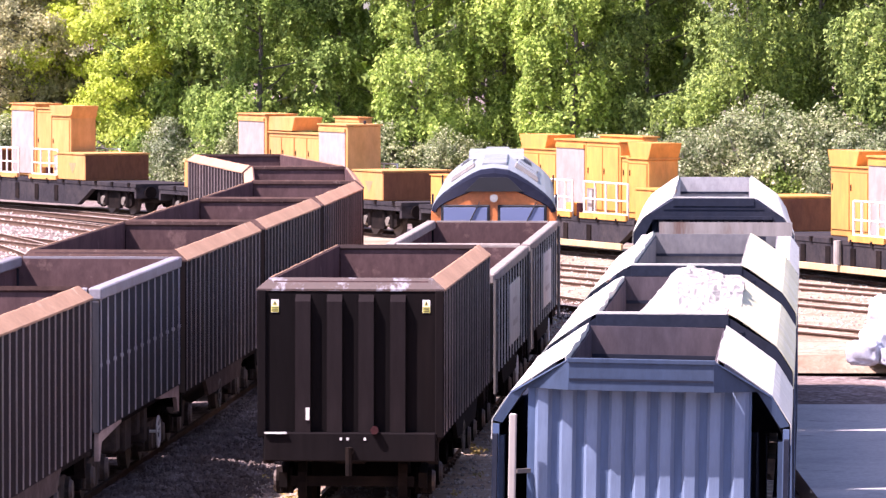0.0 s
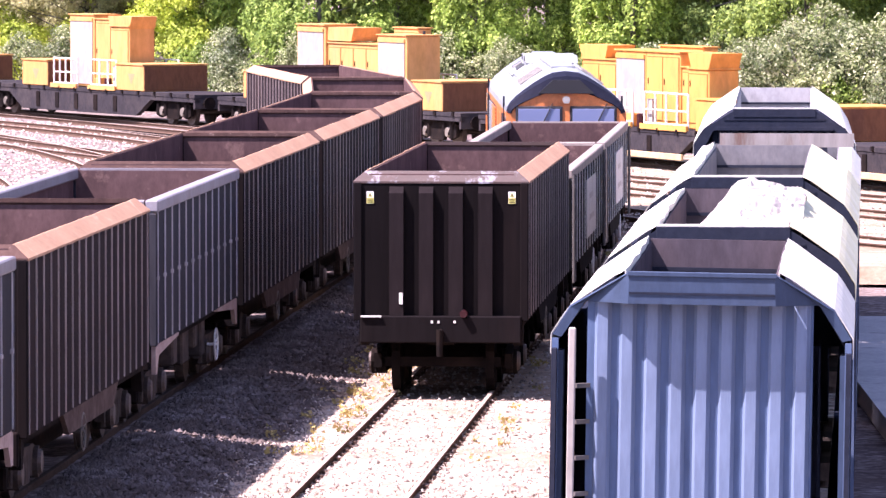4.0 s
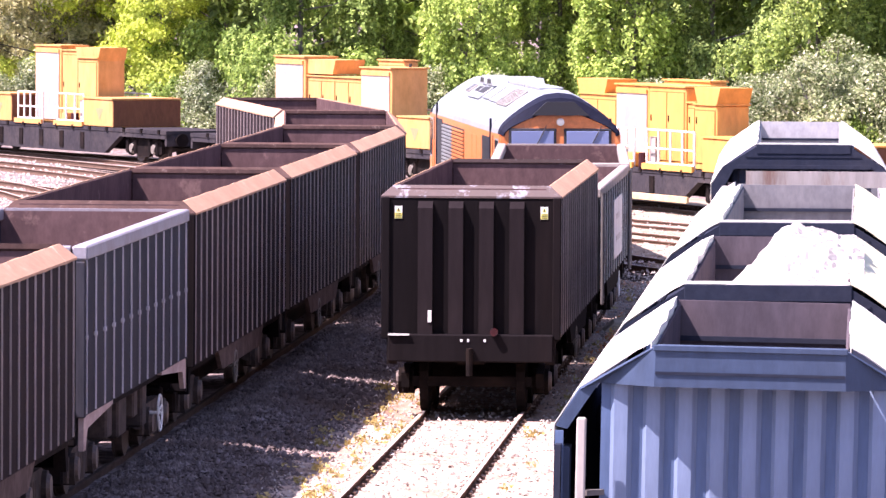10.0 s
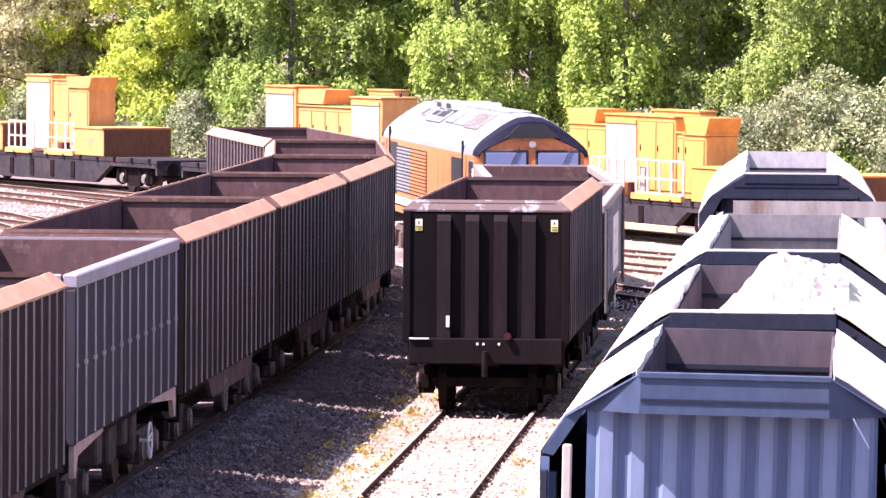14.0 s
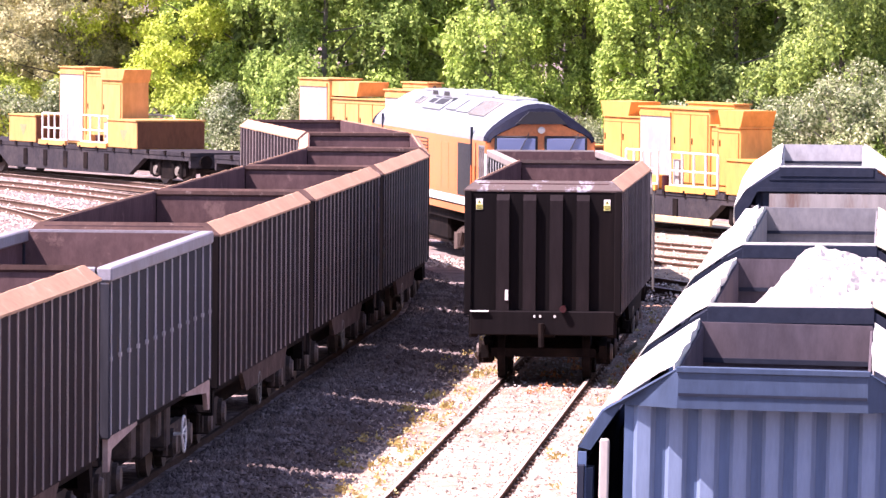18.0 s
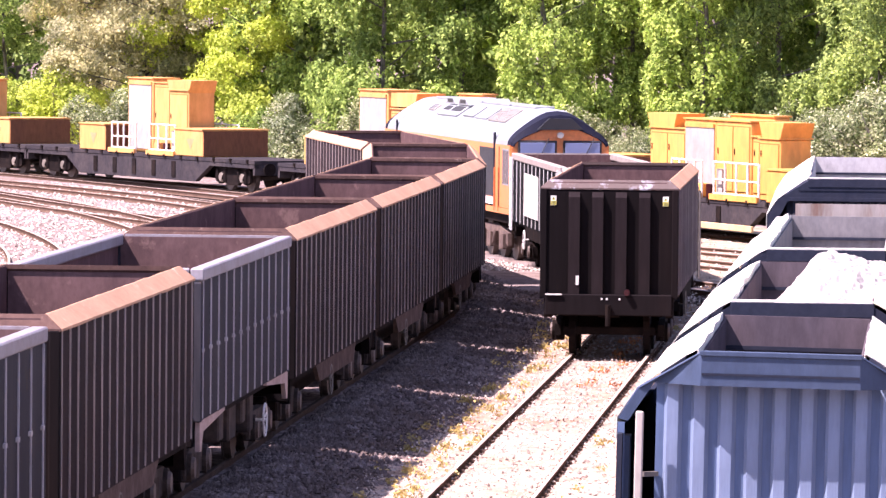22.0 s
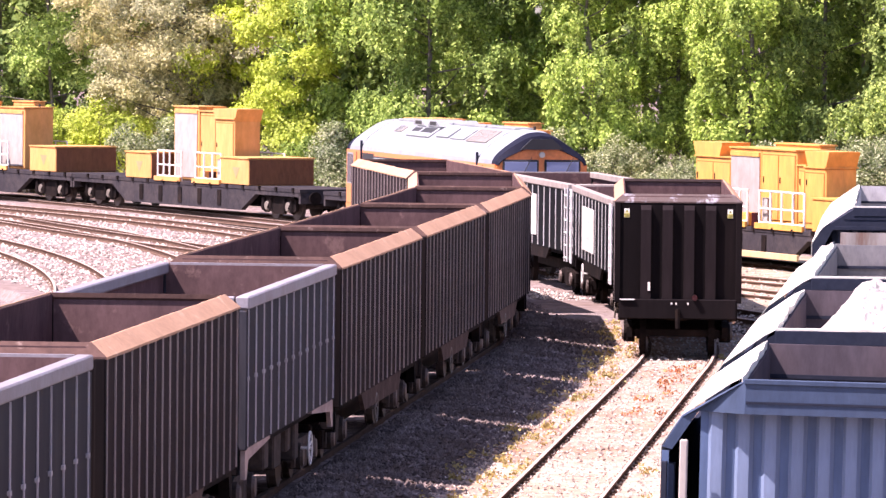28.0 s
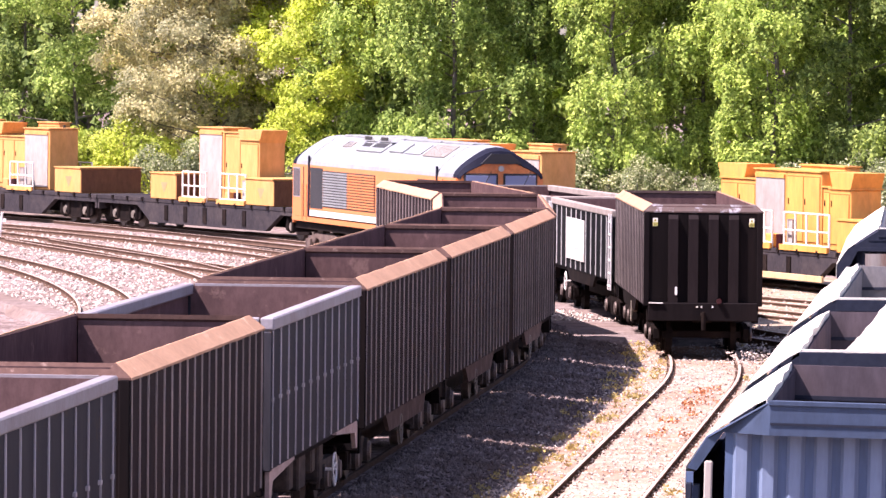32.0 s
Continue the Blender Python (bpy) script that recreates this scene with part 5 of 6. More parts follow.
def plant_wagon(m, kind, group, paint="yellow"):
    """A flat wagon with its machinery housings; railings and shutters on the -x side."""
    root = empty("flat_wagon", m, "black bogie flat wagon carrying yellow plant modules", "flat wagon", group)
    hl, zd = 10.5, 1.10
    pieces, rails, crates = PLANT[kind]
    tone = "yellow" if paint == "yellow" else "haze-tinted orange"
    part("deck", box(B(), -1.3, 1.3, -hl, hl, zd - 0.12, zd), "flat_black", root, "dark wagon deck")
    for sgn in (-1, 1):
        lo, hi = sorted((sgn * 1.1, sgn * 1.28))
        bm = B()
        extrude_x(bm, ((-hl, zd - 0.27), (-hl, zd - 0.124), (hl, zd - 0.124), (hl, zd - 0.27), (hl - 3.9, zd - 0.27), (hl - 5.2, zd - 0.86), (5.2 - hl, zd - 0.86), (3.9 - hl, zd - 0.27)), lo, hi)
        part("side_girder", bm, "flat_black", root, "black fish-bellied side girder")
        for k in range(5):
            u = -3.6 + 1.8 * k
            lo2, hi2 = sorted((sgn * 1.282, sgn * 1.31))
            part("girder_plate", box(B(), lo2, hi2, u, u + 0.32, zd - 0.75, zd - 0.2), "under", root)
        if kind == "long" and paint == "yellow":
            lo2, hi2 = sorted((sgn * 1.282, sgn * 1.36))
            part("lower_flange", box(B(), lo2, hi2, 4.5 - hl, hl - 4.5, zd - 0.86, zd - 0.68, None, 0.01), "tan_sill", root, "dusty tan lower flange")
            part("hose_drum", rod(B(), (sgn * 1.40, 1.0, zd - 0.66), (sgn * 1.40, 1.0, zd - 0.02), 0.11, 12), "door_grey", root, "pale upright hose drum")
        lo2, hi2 = sorted((sgn * 1.285, sgn * 1.34))
        if "ring" not in CACHE:
            CACHE["ring"] = mesh_of("lashing_ring", box(B(), -0.03, 0.03, 0, 0.14, -0.10, 0.03), "under")
        for k in range(14):
            linked("lashing_ring", CACHE["ring"], None, root, "", pose(sgn * 1.315, -hl + 0.5 + 1.45 * k, zd))
    for sgn in (-1, 1):
        lo, hi = sorted((sgn * hl, sgn * (hl - 0.15)))
        part("headstock", box(B(), -1.28, 1.28, lo, hi, zd - 0.5, zd - 0.13), "flat_black", root)
        for x in (-0.87, 0.87):
            linked("buffer", BUFFER, None, root, "", pose(x, sgn * hl, zd - 0.3, 0, 0, 180 if sgn > 0 else 0))
    bogies(root, hl - 2.3, pale=True)
    # the modules on the deck are things of their own
    def thing(name, label, category):
        return empty(name, m, label, category, "yellow plant modules")
    for u0, u1 in crates:
        crate = thing("equipment_box", "low %s equipment box on the wagon deck" % tone, "equipment box")
        part("body", box(B(), -1.25, 1.25, u0, u1, zd + 0.004, zd + 0.92, None, 0.03), paint, crate)
        part("end_plate", box(B(), -1.22, 1.22, u0 - 0.03, u0 - 0.002, zd + 0.03, zd + 0.9), "box_brown", crate, "rusty brown end plate")
        bm = B()
        vs = [bm.verts.new(p) for p in ((-1.256, u0 + 0.75, zd + 0.62), (-1.256, u0 + 1.4, zd + 0.62), (-1.256, u0 + 1.08, zd + 0.22))]
        bm.faces.new(vs)
        part("emblem", bm, "emblem", crate, "faded reddish emblem")
        part("lid", box(B(), -1.28, 1.28, u0 - 0.02, u1 + 0.02, zd + 0.924, zd + 0.97), paint, crate)
    house = thing("generator_module", "tall %s machinery housing with a pale shutter door" % tone, "machinery housing")
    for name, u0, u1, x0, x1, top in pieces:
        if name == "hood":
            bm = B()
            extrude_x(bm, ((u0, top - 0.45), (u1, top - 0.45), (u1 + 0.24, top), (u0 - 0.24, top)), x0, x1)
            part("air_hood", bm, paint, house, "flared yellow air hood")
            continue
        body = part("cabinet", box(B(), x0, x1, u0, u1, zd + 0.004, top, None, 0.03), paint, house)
        part("roof_sheet", box(B(), x0 - 0.04, x1 + 0.04, u0 - 0.04, u1 + 0.04, top + 0.002, top + 0.045), paint, body)
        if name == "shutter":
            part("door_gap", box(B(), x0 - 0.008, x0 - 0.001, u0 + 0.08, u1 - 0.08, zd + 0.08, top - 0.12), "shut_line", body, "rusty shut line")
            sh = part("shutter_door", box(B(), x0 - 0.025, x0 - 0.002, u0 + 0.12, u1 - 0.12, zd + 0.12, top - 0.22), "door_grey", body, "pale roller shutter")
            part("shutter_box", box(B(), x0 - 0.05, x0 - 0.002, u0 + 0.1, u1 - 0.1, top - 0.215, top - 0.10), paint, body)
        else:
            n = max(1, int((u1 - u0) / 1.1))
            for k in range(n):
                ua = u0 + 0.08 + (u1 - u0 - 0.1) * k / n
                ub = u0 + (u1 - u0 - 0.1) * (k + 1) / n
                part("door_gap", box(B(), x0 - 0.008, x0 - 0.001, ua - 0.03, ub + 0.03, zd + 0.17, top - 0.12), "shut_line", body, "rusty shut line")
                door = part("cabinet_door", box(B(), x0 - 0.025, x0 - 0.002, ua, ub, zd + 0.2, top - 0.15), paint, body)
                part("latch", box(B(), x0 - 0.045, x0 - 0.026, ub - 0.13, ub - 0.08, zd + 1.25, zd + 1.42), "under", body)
    bm = B()
    rod(bm, (0.2, pieces[0][1] + 0.4, pieces[0][5] - 0.02), (0.2, pieces[0][1] + 0.4, pieces[0][5] + 0.16), 0.05, 6)
    part("exhaust", bm, "grille", house)
    for a, b, n in rails:
        railing(root, a, b, -1.22, zd, n + 1)
        part("walkway_edge", box(B(), -1.34, -1.26, a - 0.1, b + 0.1, zd - 0.02, zd + 0.14), paint, root, "yellow walkway edge")
        railing(root, a, b, 1.22, zd, n)
    bm = B()
    box(bm, -1.1, -0.95, -3.2, -2.8, zd + 0.02, zd + 0.85)
    part("control_box", bm, "door_grey", root, "grey control box")
    bm = B()
    box(bm, -1.2, -0.9, -1.9, -1.4, zd + 0.004, zd + 0.4, None, 0.03)
    part("tool_box", bm, paint, root)
    bm = B()
    rod(bm, (-1.05, -2.25, zd + 0.004), (-1.05, -2.25, zd + 0.4), 0.14, 10)
    part("red_can", bm, "red", root, "red can")
    return root

# ---- trees ----


def leaf_cloud(name, centres, sizes, material, droop=0.5, out=None, loose=0.6):
    """One small leaf for every centre; out gives the side that each leaf faces, loose how far it strays from it."""
    n = len(centres)
    C = np.asarray(centres)
    s = np.asarray(sizes)[:, None]
    face = rng.normal(0, 1, (n, 3))
    if out is not None:
        face = out + face * loose
    d1 = rng.normal(0, 1, (n, 3))
    d1[:, 2] -= droop
    d1 -= face * (d1 * face).sum(1)[:, None] / (face * face).sum(1)[:, None]
    d1 /= np.linalg.norm(d1, axis=1)[:, None]
    d2 = np.cross(d1, face)
    d2 /= np.linalg.norm(d2, axis=1)[:, None]
    v = np.stack([C + d1 * s, C - d1 * s * 0.6 + d2 * s * 0.6, C - d1 * s * 0.6 - d2 * s * 0.6], 1).reshape(-1, 3)
    f = np.arange(3 * n).reshape(-1, 3)
    me = bpy.data.meshes.new(name)
    me.from_pydata(v.tolist(), [], f.tolist())
    me.materials.append(M[material])
    return me


def limb(bm, a, b, r0, r1, wob, segs=4):
    pts = [Vector(a).lerp(Vector(b), k / segs) for k in range(segs + 1)]
    for p in pts[1:-1]:
        p += Vector(rng.normal(0, wob, 3))
    for k in range(segs):
        rod(bm, pts[k], pts[k + 1], r0 + (r1 - r0) * k / segs, 7, r0 + (r1 - r0) * (k + 1) / segs)
    return pts[-1]


def make_tree(kind, height, radius, leaves, material, leaf, weeping, boughs=28, size=(0.8, 1.4)):
    """The meshes of one tree: trunk with limbs, and a crown of single leaves in leafy masses and hanging strands."""
    bm = B()
    lean = rng.normal(0, 0.35, 2)
    topp = (lean[0], lean[1], height * 0.92)
    limb(bm, (0, 0, -0.4), topp, 0.11 * height / 14, 0.03, 0.10, 7)
    C, S, N = [], [], []
    per = leaves // boughs
    for k in range(boughs):
        f = 0.05 + 0.93 * ((k + rng.uniform(0, 1)) / boughs) ** 0.9
        z = height * f
        width = radius * (math.sin(math.pi * min(1, 0.16 + 0.84 * f) ** 0.9) ** 0.55) * rng.uniform(0.25, 1.12)
        a = k * 2.4 + rng.uniform(-0.6, 0.6)
        base = Vector((lean[0] * f, lean[1] * f, z))
        tip = base + Vector((math.cos(a) * width, math.sin(a) * width, rng.uniform(0.15, 0.6) * width))
        limb(bm, base, tip, 0.03 * (1.25 - f) + 0.01, 0.01, 0.08, 3)
        rad = rng.uniform(*size) * (radius / 3.0)
        m = int(per * rng.uniform(0.75, 1.25))
        twigs = max(12, m // 30)
        # twigs spread over a dome at the limb's end; the leaves crowd round them, or hang below them in strands
        d = rng.normal(0, 1, (twigs, 3))
        d[:, :2] += np.array((math.cos(a), math.sin(a))) * 0.5
        d /= np.linalg.norm(d, axis=1)[:, None]
        d[:, 2] = np.where(rng.uniform(0, 1, twigs) < 0.75, np.abs(d[:, 2]), d[:, 2])
        o = np.array(tip) - np.array((math.cos(a), math.sin(a), 0)) * rad * 0.35
        o = o + d * rad * rng.uniform(0.55, 1.08, (twigs, 1)) * (1, 1, 0.75)
        drop = rng.uniform(0.25, 1.0, twigs) * rad * (1.5 if weeping else 0.25)
        pick = rng.integers(0, twigs, m)
        p = o[pick] + rng.normal(0, 1, (m, 3)) * (0.085 if weeping else 0.15) * (1, 1, 0.8)
        p[:, 2] -= drop[pick] * rng.uniform(0, 1, m)
        C.append(p)
        nn = d[pick] * (1, 1, 0.8) + np.array((0, 0, 0.25))
        N.append(nn)
        S.append(rng.uniform(0.6, 1.3, m) * leaf)
    C, S, N = np.concatenate(C), np.concatenate(S), np.concatenate(N)
    keep = C[:, 2] > 0.15
    trunk = mesh_of("trunk", bm, "bark")
    crown = leaf_cloud("crown", C[keep], S[keep], material, 1.4 if weeping else 0.3, N[keep], 0.55)
    return kind, trunk, crown


def make_bush(radius, height, leaves, material, leaf):
    bm = B()
    C, S, N = [], [], []
    for k in range(34):
        a, f = rng.uniform(0, math.tau), rng.uniform(0.15, 1)
        tip = Vector((math.cos(a) * radius * f, math.sin(a) * radius * f, height * rng.uniform(0.3, 1.0) * (1.1 - 0.5 * f)))
        limb(bm, (0.1 * math.cos(a), 0.1 * math.sin(a), -0.3), tip, 0.04, 0.01, 0.1, 3)
        m = leaves // 34
        d = rng.normal(0, 1, (m // 14 + 1, 3)) + (0, 0, 0.5)
        d /= np.linalg.norm(d, axis=1)[:, None]
        pick = rng.integers(0, len(d), m)
        r = rng.uniform(0.28, 0.6) * radius / 2.0
        C.append(np.array(tip) * 0.9 + d[pick] * r * rng.uniform(0.7, 1.1, (len(d), 1))[pick] + rng.normal(0, 0.08, (m, 3)))
        N.append(d[pick] + np.array((0, 0, 0.2)))
        S.append(rng.uniform(0.6, 1.3, m) * leaf)
    C, S, N = np.concatenate(C), np.concatenate(S), np.concatenate(N)
    keep = C[:, 2] > 0.0
    return "bush", mesh_of("trunk", bm, "bark"), leaf_cloud("crown", C[keep], S[keep], material, 0.2, N[keep], 0.5)


BIRCH = [make_tree("birch_tree", 15.0, 2.9, 52000, "leaf_birch", 0.088, True) for _ in range(3)]
DARK = [make_tree("birch_tree", 15.5, 3.2, 52000, "leaf_dark", 0.088, True) for _ in range(2)]
YELLOW = [make_tree("broadleaf_tree", 13.0, 3.2, 52000, "leaf_yellow", 0.09, False)]
GREEN = [make_tree("broadleaf_tree", 13.0, 3.4, 52000, "leaf_fresh", 0.09, False)]
PALE = [make_tree("willow_tree", 12.8, 3.6, 90000, "leaf_pale", 0.082, False, 70, (0.85, 1.25))]
REAR = [make_tree("birch_tree", 15.5, 3.3, 13000, "leaf_dark", 0.19, True) for _ in range(2)] + [make_tree("broadleaf_tree", 13.5, 3.4, 13000, "leaf_birch", 0.19, False)]
BUSH = [make_bush(2.2, 3.4, 20000, "leaf_bush", 0.056) for _ in range(2)]
GBUSH = [make_bush(1.8, 2.6, 11000, "leaf_birch", 0.07)]
YBUSH = make_bush(2.0, 3.3, 18000, "leaf_yellow", 0.06)
WORDS = {"birch_tree": ("tall birch with drooping light green foliage", "birch tree"), "broadleaf_tree": ("broadleaf tree in fresh green leaf", "tree"),
         "willow_tree": ("pale grey-green willow in leaf", "tree"), "bush": ("shrub with pale green leaves beside the sidings", "bush")}


def plant(kit, x, y, turn, scale=1.0, note=""):
    kind, trunk, crown = kit
    base = max(0.0, min(1.5, (y - (248 - 1.4 * x)) * 0.08)) - 0.05
    root = empty(kind, pose(x, y, base, 0, 0, turn) @ Matrix.Diagonal((scale, scale, scale * 1.0, 1)), note or WORDS[kind][0], WORDS[kind][1], "trees of the wood" if kind != "bush" else "shrubs by the wood")
    linked("trunk", trunk, None, root)
    linked("crown", crown, None, root)
    return root


def edge_y(x):
    """The front of the wood, behind the plant wagons."""
    return 222 - 1.35 * x if x < 4 else 216.6 - 1.1 * (x - 4)


FRONT = [(-35, "G"), (-30.5, "G"), (-26.5, "D"), (-23.0, "G"), (-18.9, "P"), (-16.9, "P"), (-14.6, "Y"), (-12.6, "Y"), (-10.0, "B"), (-7.0, "B"), (-4.0, "B"), (-1.0, "B"), (2.2, "B"), (4.6, "B"),
         (7.4, "D"), (10.6, "D"), (13.4, "D"), (16.4, "D"), (19.4, "G"), (22.4, "D")]
KITS = {"G": GREEN, "P": PALE, "Y": YELLOW, "B": BIRCH, "D": DARK}
for i, (x, k) in enumerate(FRONT):
    kit = KITS[k][i % len(KITS[k])]
    note = {"Y": "broadleaf tree in bright yellow-green leaf", "D": "tall dark green birch with drooping foliage"}.get(k, "")
    plant(kit, x, edge_y(x) + (6.0 if i % 2 else 10.0) + rng.uniform(-1.0, 1.0), rng.uniform(0, 360), rng.uniform(0.9, 1.08), note)
for i in range(20):
    x = -36 + 3.2 * i
    plant(REAR[i % 3], x, edge_y(x) + 16.0 + rng.uniform(-1.5, 1.5), rng.uniform(0, 360), rng.uniform(1.0, 1.2))
for i in range(12):
    x = -40 + 6.0 * i
    plant(REAR[i % 3], x, edge_y(x) + 24 + rng.uniform(-1.5, 1.5), rng.uniform(0, 360), rng.uniform(1.1, 1.3))
for i in range(26):
    x = -30 + 2.0 * i
    kit = GBUSH[0] if i % 4 == 1 else BUSH[i % 2]
    plant(kit, x, edge_y(x) + 3.0 + rng.uniform(-1.5, 1.5), rng.uniform(0, 360), rng.uniform(0.7, 1.05))
for x, dy, s in ((9.6, 0.0, 1.15), (11.4, -0.5, 1.35), (13.2, 0.5, 1.25), (15.0, 0.0, 1.15)):
    plant(BUSH[int(x) % 2], x, edge_y(x) + 2.5 + dy, x * 77, s, "large pale-leaved shrub beside the sidings")

plant(YBUSH, -20.1, 250.3, 40, 1.25, "yellow-green shrub below the willow")
plant(YBUSH, -22.6, 252.6, 140, 1.1, "yellow-green shrub below the willow")

# ---- the vehicles ----
ROW = "wagons standing on the siding"
for y0, length, style, top in ((43.0, 13.4, "brown", 3.27), (56.6, 12.5, "slate", 3.21), (69.4, 13.7, "brown", 3.27), (83.2, 12.4, "slate", 3.21), (95.7, 14.8, "brown", 3.27), (110.6, 14.2, "brown", 3.27),
                               (124.9, 13.2, "brown", 3.27), (138.2, 13.3, "brown", 3.27), (151.6, 13.9, "brown", 3.27)):
    at, _ = on_line(left_line, y0, length)
    words = "rust-brown open bogie box wagon, empty, on the siding" if style == "brown" else "slate-grey open bogie box wagon with pale top rail, empty"
    box_wagon(at, length, top, style, words, ROW)

for y0, length, load, kw, words in ((52.4, 8.2, 0.0, {"near": True, "cut": 2.0}, "blue hopper wagon, empty, with white folded roof plates"),
                                    (61.2, 12.3, 0.85, {"cover": "cover_yellow", "cut": 2.6}, "blue hopper wagon filled with white mineral"),
                                    (74.2, 14.9, 0.04, {"inside": "hopper_in_pale", "cover": "cover_yellow", "cut": 3.2}, "blue hopper wagon with a pale dusty inside"),
                                    (89.8, 13.0, 0.0, {"flat_top": True, "inside": "hopper_in_pale"}, "open-topped wagon with a rusty pale rim"),
                                    (103.4, 18.6, 0.0, {"inside": "hopper_in_white", "cut": 4.2}, "blue hopper wagon, empty, with pale roof plates")):
    at, _ = on_line(hopper_line, y0, 0.02)
    if kw.get("near"):
        at = at @ pose(-0.05, 0, 0, 0, 0.9, 0)
    hopper(at, length, words, load, seed=int(y0), **kw)

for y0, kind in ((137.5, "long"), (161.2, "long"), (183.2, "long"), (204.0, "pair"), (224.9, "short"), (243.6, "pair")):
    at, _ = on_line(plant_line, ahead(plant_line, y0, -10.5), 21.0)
    # Wagons further off take the yellow with haze in its colour.
    plant_wagon(at, kind, "plant wagons at the back of the yard", "yellow" if y0 < 195 else "yellow_hazed")

# ---- sacks and clutter by the concrete ----


def sack(x, y, z, s, material, label, turn):
    bm = B()
    bmesh.ops.create_icosphere(bm, subdivisions=4, radius=1.0)
    for v in bm.verts:
        p = v.co
        q = Vector((math.copysign(abs(p.x) ** 0.45, p.x), math.copysign(abs(p.y) ** 0.45, p.y), math.copysign(abs(p.z) ** 0.6, p.z)))
        q *= 1 + 0.14 * noise.noise(p * 2.3 + Vector((x * 3, y, 0))) + 0.07 * noise.noise(p * 5 + Vector((y, x, 0))) + 0.03 * noise.noise(p * 11)
        v.co = Vector((q.x * s, q.y * s, (q.z + 0.92) * s * 0.72))
    for face in bm.faces:
        face.smooth = True
    ob = part("sack", bm, material)
    ob.matrix_basis = pose(x, y, z, 0, 0, turn)
    return tagged(ob, label, "sack", "bulk sacks in a heap")


for x, y, z, s, k in ((9.35, 126.1, -0.02, 0.56, "bag"), (10.35, 126.3, -0.02, 0.56, "bag"), (9.55, 126.9, 0.62, 0.52, "bag"), (10.6, 127.0, 0.60, 0.5, "bag"), (11.3, 126.8, -0.02, 0.54, "bag"),
                      (8.75, 125.3, -0.02, 0.36, "bag_grey"), (9.3, 125.1, -0.02, 0.26, "bag_grey")):
    sack(x, y, z, s, k, "white bulk sack lying on the ground" if k == "bag" else "crumpled grey sack on the ground", x * 50)
crate = empty("crate", pose(9.75, 128.2, 0.0), "dark slatted timber crate behind the sacks", "crate")
for k in range(6):
    part("slat", box(B(), -0.45, 0.45, -0.4, -0.37, 0.1 + 0.21 * k, 0.27 + 0.21 * k), "pallet", crate)
for sx2 in (-0.42, 0.36):
    part("post", box(B(), sx2, sx2 + 0.06, -0.37, -0.3, -0.02, 1.36), "pallet", crate)
part("back", box(B(), -0.45, 0.45, 0.0, 0.03, 0.0, 1.36), "pallet", crate)

post = empty("marker_post", pose(-22.6, 222.0, -0.05, 0, 6, 0), "leaning white trackside marker post", "marker post")
part("shaft", rod(B(), (0, 0, 0), (0, 0, 0.95), 0.045, 8), "white_paint", post)
part("arm", box(B(), -0.16, 0.16, -0.03, 0.03, 0.62, 0.74), "white_paint", post)

slab = B()
extrude_x(slab, ((60.0, -0.30), (60.0, 0.03), (111.0, 0.03), (111.0, -0.30)), 5.6, 40.0)
tagged(part("pavement", slab, "concrete"), "grey concrete yard surface", "pavement", kind="structure")


# ---- tracks, stones and weeds ----
track("straight siding that curves away, sunk in dirt", train_line, 40, 262, 1.5, (76, 146), -0.045, low=LOW)
track("siding under the standing box wagons", left_line, 30, 185, 2.0, None, 0.17, "dull_head")
track("siding under the blue hoppers", hopper_line, 40, 135, 4.0)
track("back siding with plant wagons", plant_line, 110, 268, 3.0, None, 0.11)
for pts, y0, y1 in (([(-23.2, 222), (-18.1, 210), (-13.0, 186), (-9.9, 168)], 166, 236), ([(-20.6, 198), (-17.6, 186), (-15.5, 175.5), (-14.0, 165), (-13.0, 153)], 140, 215),
                    ([(-22.3, 229), (-19.9, 224), (-17.4, 218.6), (-15.0, 212.3), (-12.4, 205.2)], 184, 240), ([(-19.9, 234.5), (-17.3, 228.3), (-14.8, 222.4), (-11.9, 215.1)], 194, 238), ([(-20.8, 215.2), (-18.2, 206.5), (-15.7, 199.1), (-13.8, 193.5)], 184, 217), ([(14, 149.5), (9.7, 158.5), (3.3, 171.7), (-1.5, 181.5), (-7, 193)], 130, 190), ([(13, 140.5), (9.1, 149.5), (3.2, 163.5), (0.5, 169.5)], 130, 168),
                    ([(6.5, 140.5), (4, 147), (2.6, 151.5), (0.9, 158)], 128, 156)):
    track("curving yard track with rusty rails", polyline(pts), y0, y1, 2.0, None, -0.02 if pts[0][0] < 0 else 0.1, timber="sleeper_dark")

bed(train_line, 44, 104, 2.2, 3.2, "bed", 0.058 - LOW)
bed(train_line, 102.5, 151, 2.2, 3.2, "bed_brown", 0.054 - LOW)
bed(train_line, 149, 255, 2.2, 3.2, "far_bed", -LOW)
bed(left_line, 30, 185, 2.0, 4.2, "ballast", -0.04 - LOW)
bed(left_line, 30.5, 184, 2.1, 1.5, "ballast", 0.06, 1.9)
loose_stones("shoulder_stones", 24000, beside(lambda y: left_line(y) + 1.3, 0.4, 66, 160, 0.065), "dark grimy stones along the siding's shoulder", (0.018, 0.05), "dirt_stone")
bed(plant_line, 115, 262, 2.6, 3.5, "far_bed", 0.045)
bed(lambda y: -16.5 + (195 - y) * 0.27, 150, 236, 8.0, 8.5, "far_bed", 0.0)
bed(lambda y: 7.0 - (165 - y) * 0.1, 126, 178, 0.9, 14.0, "tan_bed", 0.075)
bed(lambda y: train_line(y) + 4.8, 146, 200, 2.5, 6.5, "tan_bed", 0.07)
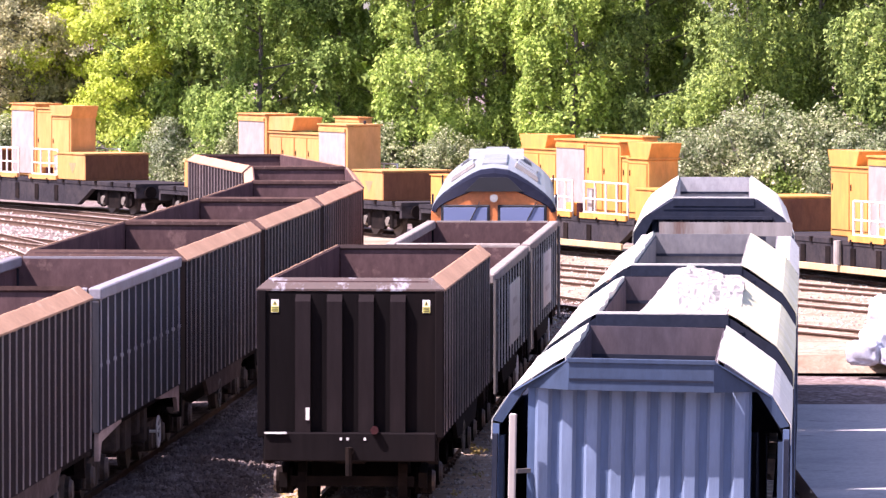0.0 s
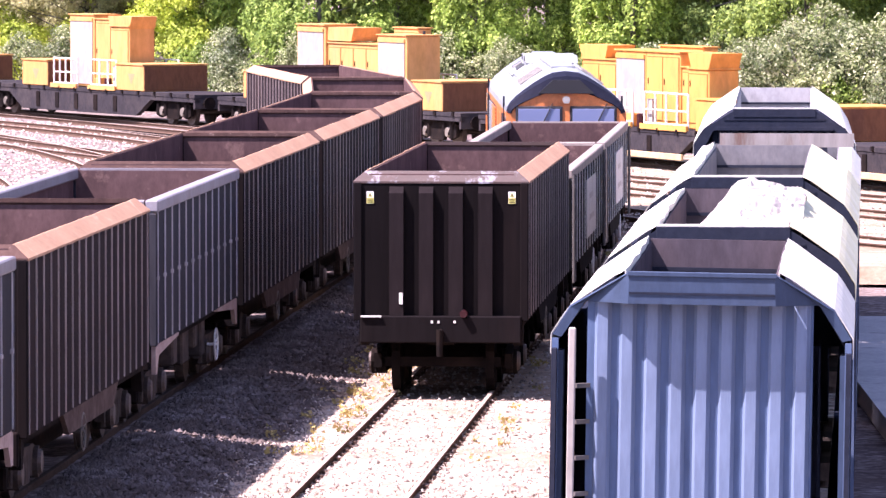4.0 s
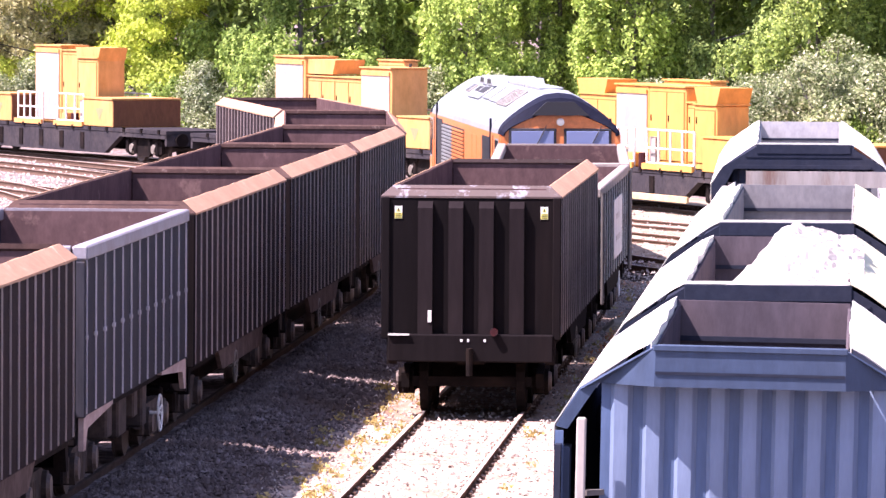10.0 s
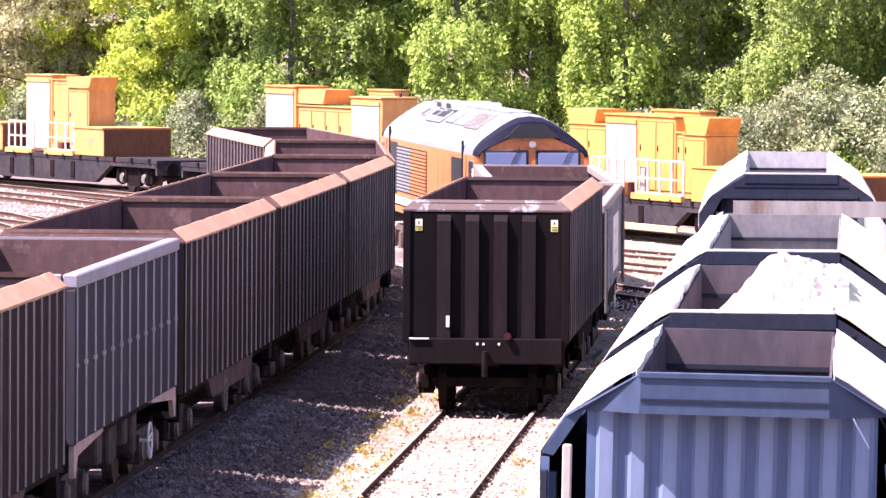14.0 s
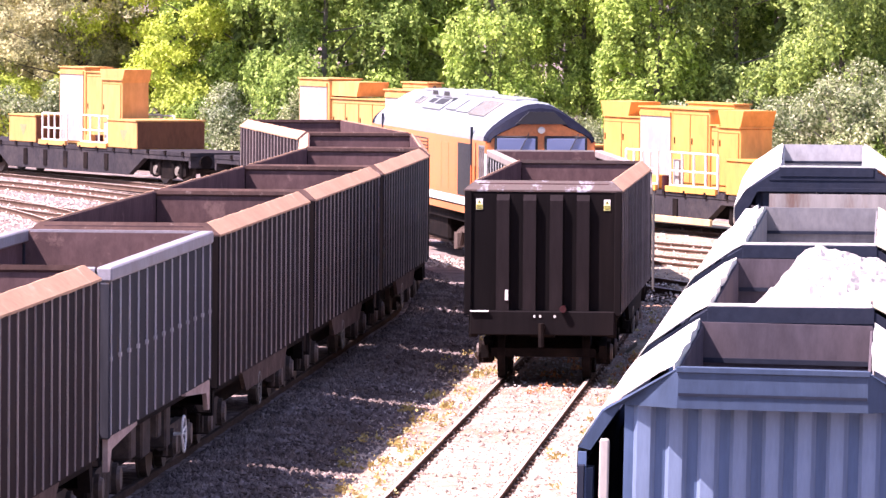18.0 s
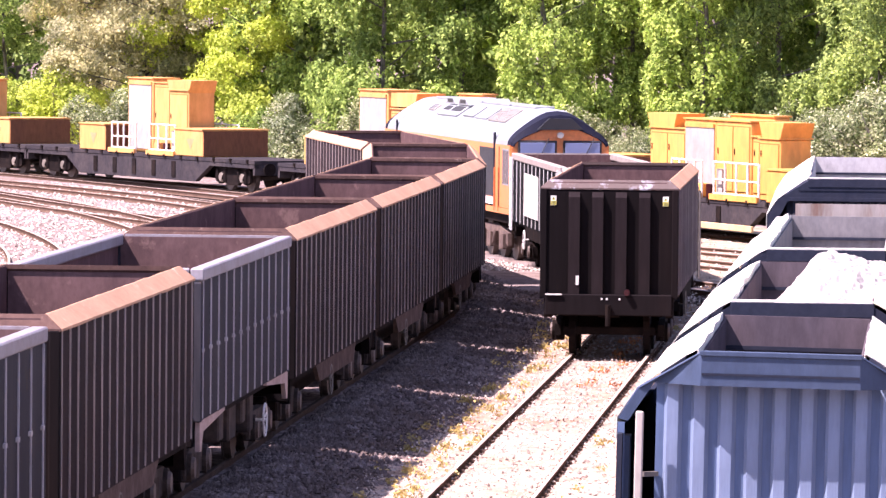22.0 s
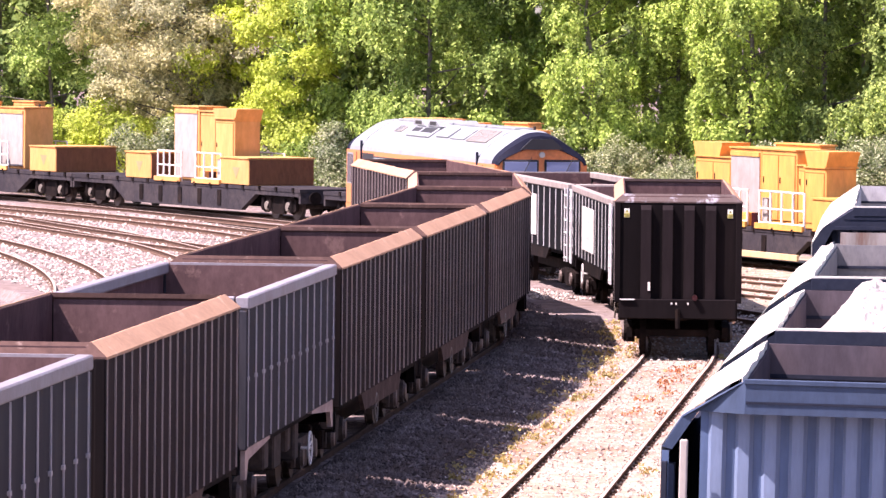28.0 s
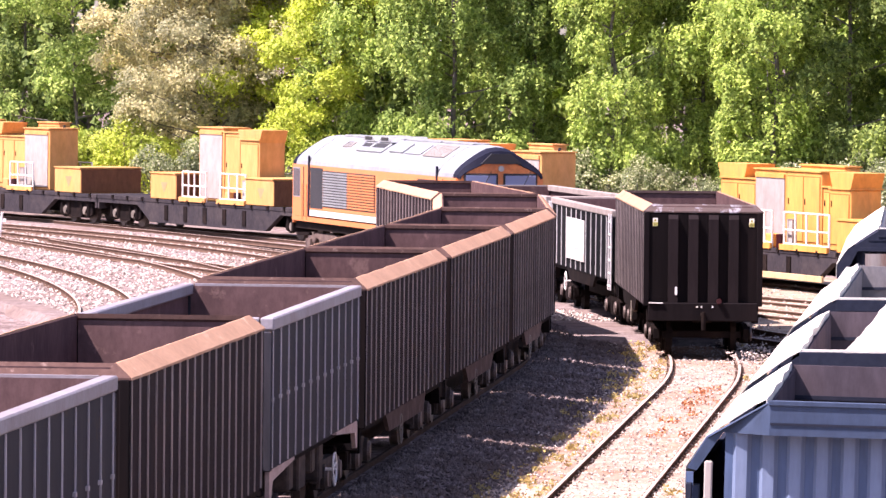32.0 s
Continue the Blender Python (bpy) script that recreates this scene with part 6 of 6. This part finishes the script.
loose_stones("ballast_stones", 17000, beside(lambda y: train_line(y) + 0.4, 2.6, 74, 178, 0.063 - LOW), "loose pale ballast stones round the siding")
loose_stones("yard_stones", 26000, beside(lambda y: left_line(y) + 2.5, 1.0, 66, 160, 0.065, 0.27), "dusty dark stones beside the standing wagons", (0.02, 0.06), "dirt_stone")
loose_stones("tan_stones", 9000, beside(lambda y: train_line(y) + 6.0, 5.5, 138, 184, 0.065), "pale tan stones between the curving tracks", (0.015, 0.04))
loose_stones("far_stones", 14000, beside(lambda y: -17 + (200 - y) * 0.24, 7.0, 160, 230, 0.0), "pale ballast stones round the far tracks", (0.03, 0.07))


def weeds():
    C, S = [], []
    for y in np.arange(80, 150, 0.55):
        x0 = train_line(y)
        for k in range(3):
            if rng.uniform() < 0.40:
                side = rng.choice([-1.45, -1.25, -1.7, -2.0, -1.1, 1.15])
                m = rng.integers(12, 45)
                C.append(np.array((x0 + side + rng.normal(0, 0.12), y + rng.normal(0, 0.4), 0.075 - LOW)) + np.abs(rng.normal(0, 1, (m, 3))) * (0.12, 0.15, 0.06))
                S.append(rng.uniform(0.02, 0.05, m))
    me = leaf_cloud("weeds", np.concatenate(C), np.concatenate(S), "weed", 0.0)
    tagged(new("weeds", me), "dry yellow weeds along the rails", "weeds", kind="stuff")


weeds()
C, S = [], []
for k in range(45):
    y = rng.uniform(114, 131)
    m = rng.integers(10, 40)
    C.append(np.array((train_line(y) + rng.choice([0.0, 0.35, 1.2, 1.5, 1.9]) + rng.normal(0, 0.15), y, 0.075 - LOW)) + np.abs(rng.normal(0, 1, (m, 3))) * (0.14, 0.2, 0.05))
    S.append(rng.uniform(0.02, 0.05, m))
tagged(new("weeds", leaf_cloud("weeds", np.concatenate(C), np.concatenate(S), "weed_red", 0.0)), "reddish weeds and dead leaves on the track", "weeds", kind="stuff")

# ---- the moving train ----
LENGTHS = (14.1, 13.9, 13.9)
train = []
box_kit = ((3.27, "brown", "dark brown open bogie box wagon at the tail of the train", True), (2.75, "charcoal", "charcoal open wagon with a white side panel", False), (2.75, "charcoal", "charcoal open wagon with a white side panel", False))
for length, (top, style, words, tail) in zip(LENGTHS, box_kit):
    wagon = box_wagon(Matrix(), length, top, style, words, "wagons of the departing train", True, tail)
    if not tail:
        side_fittings(wagon, length, top)
    train.append((wagon, length))
train.append((engine(Matrix()), 20.9))

# seconds, and the y of the train's tail
TAIL = ((0, 85.1), (3, 90.1), (6, 95.5), (9, 101.0), (13, 108.0), (16.5, 113.8), (20, 119.4), (24, 126.1), (26.5, 130.6), (28, 133.5), (30, 137.8), (32, 142.8))


def tail_y(t):
    ts, ys = [p[0] for p in TAIL], [p[1] for p in TAIL]
    fit = np.polyfit(ts, ys, 4)
    return float(np.polyval(fit, t))


def motions():
    steps = [0.4 * k for k in range(81)]
    rows = [[] for _ in train]
    gone = []
    for t in steps:
        y = tail_y(t) - 0.1
        gone.append(y)
        for k, (thing, length) in enumerate(train):
            at, y = on_line(train_line, y, length)
            rows[k].append((t, at))
            y = ahead(train_line, y, 0.15)
    for (thing, _), r in zip(train, rows):
        walk(thing, r)
    for ws, yy, radius in TURNING:
        walk(ws, [(t, pose(0, yy, radius, -math.degrees((g - gone[0]) / radius))) for t, g in zip(steps, gone)])


motions()
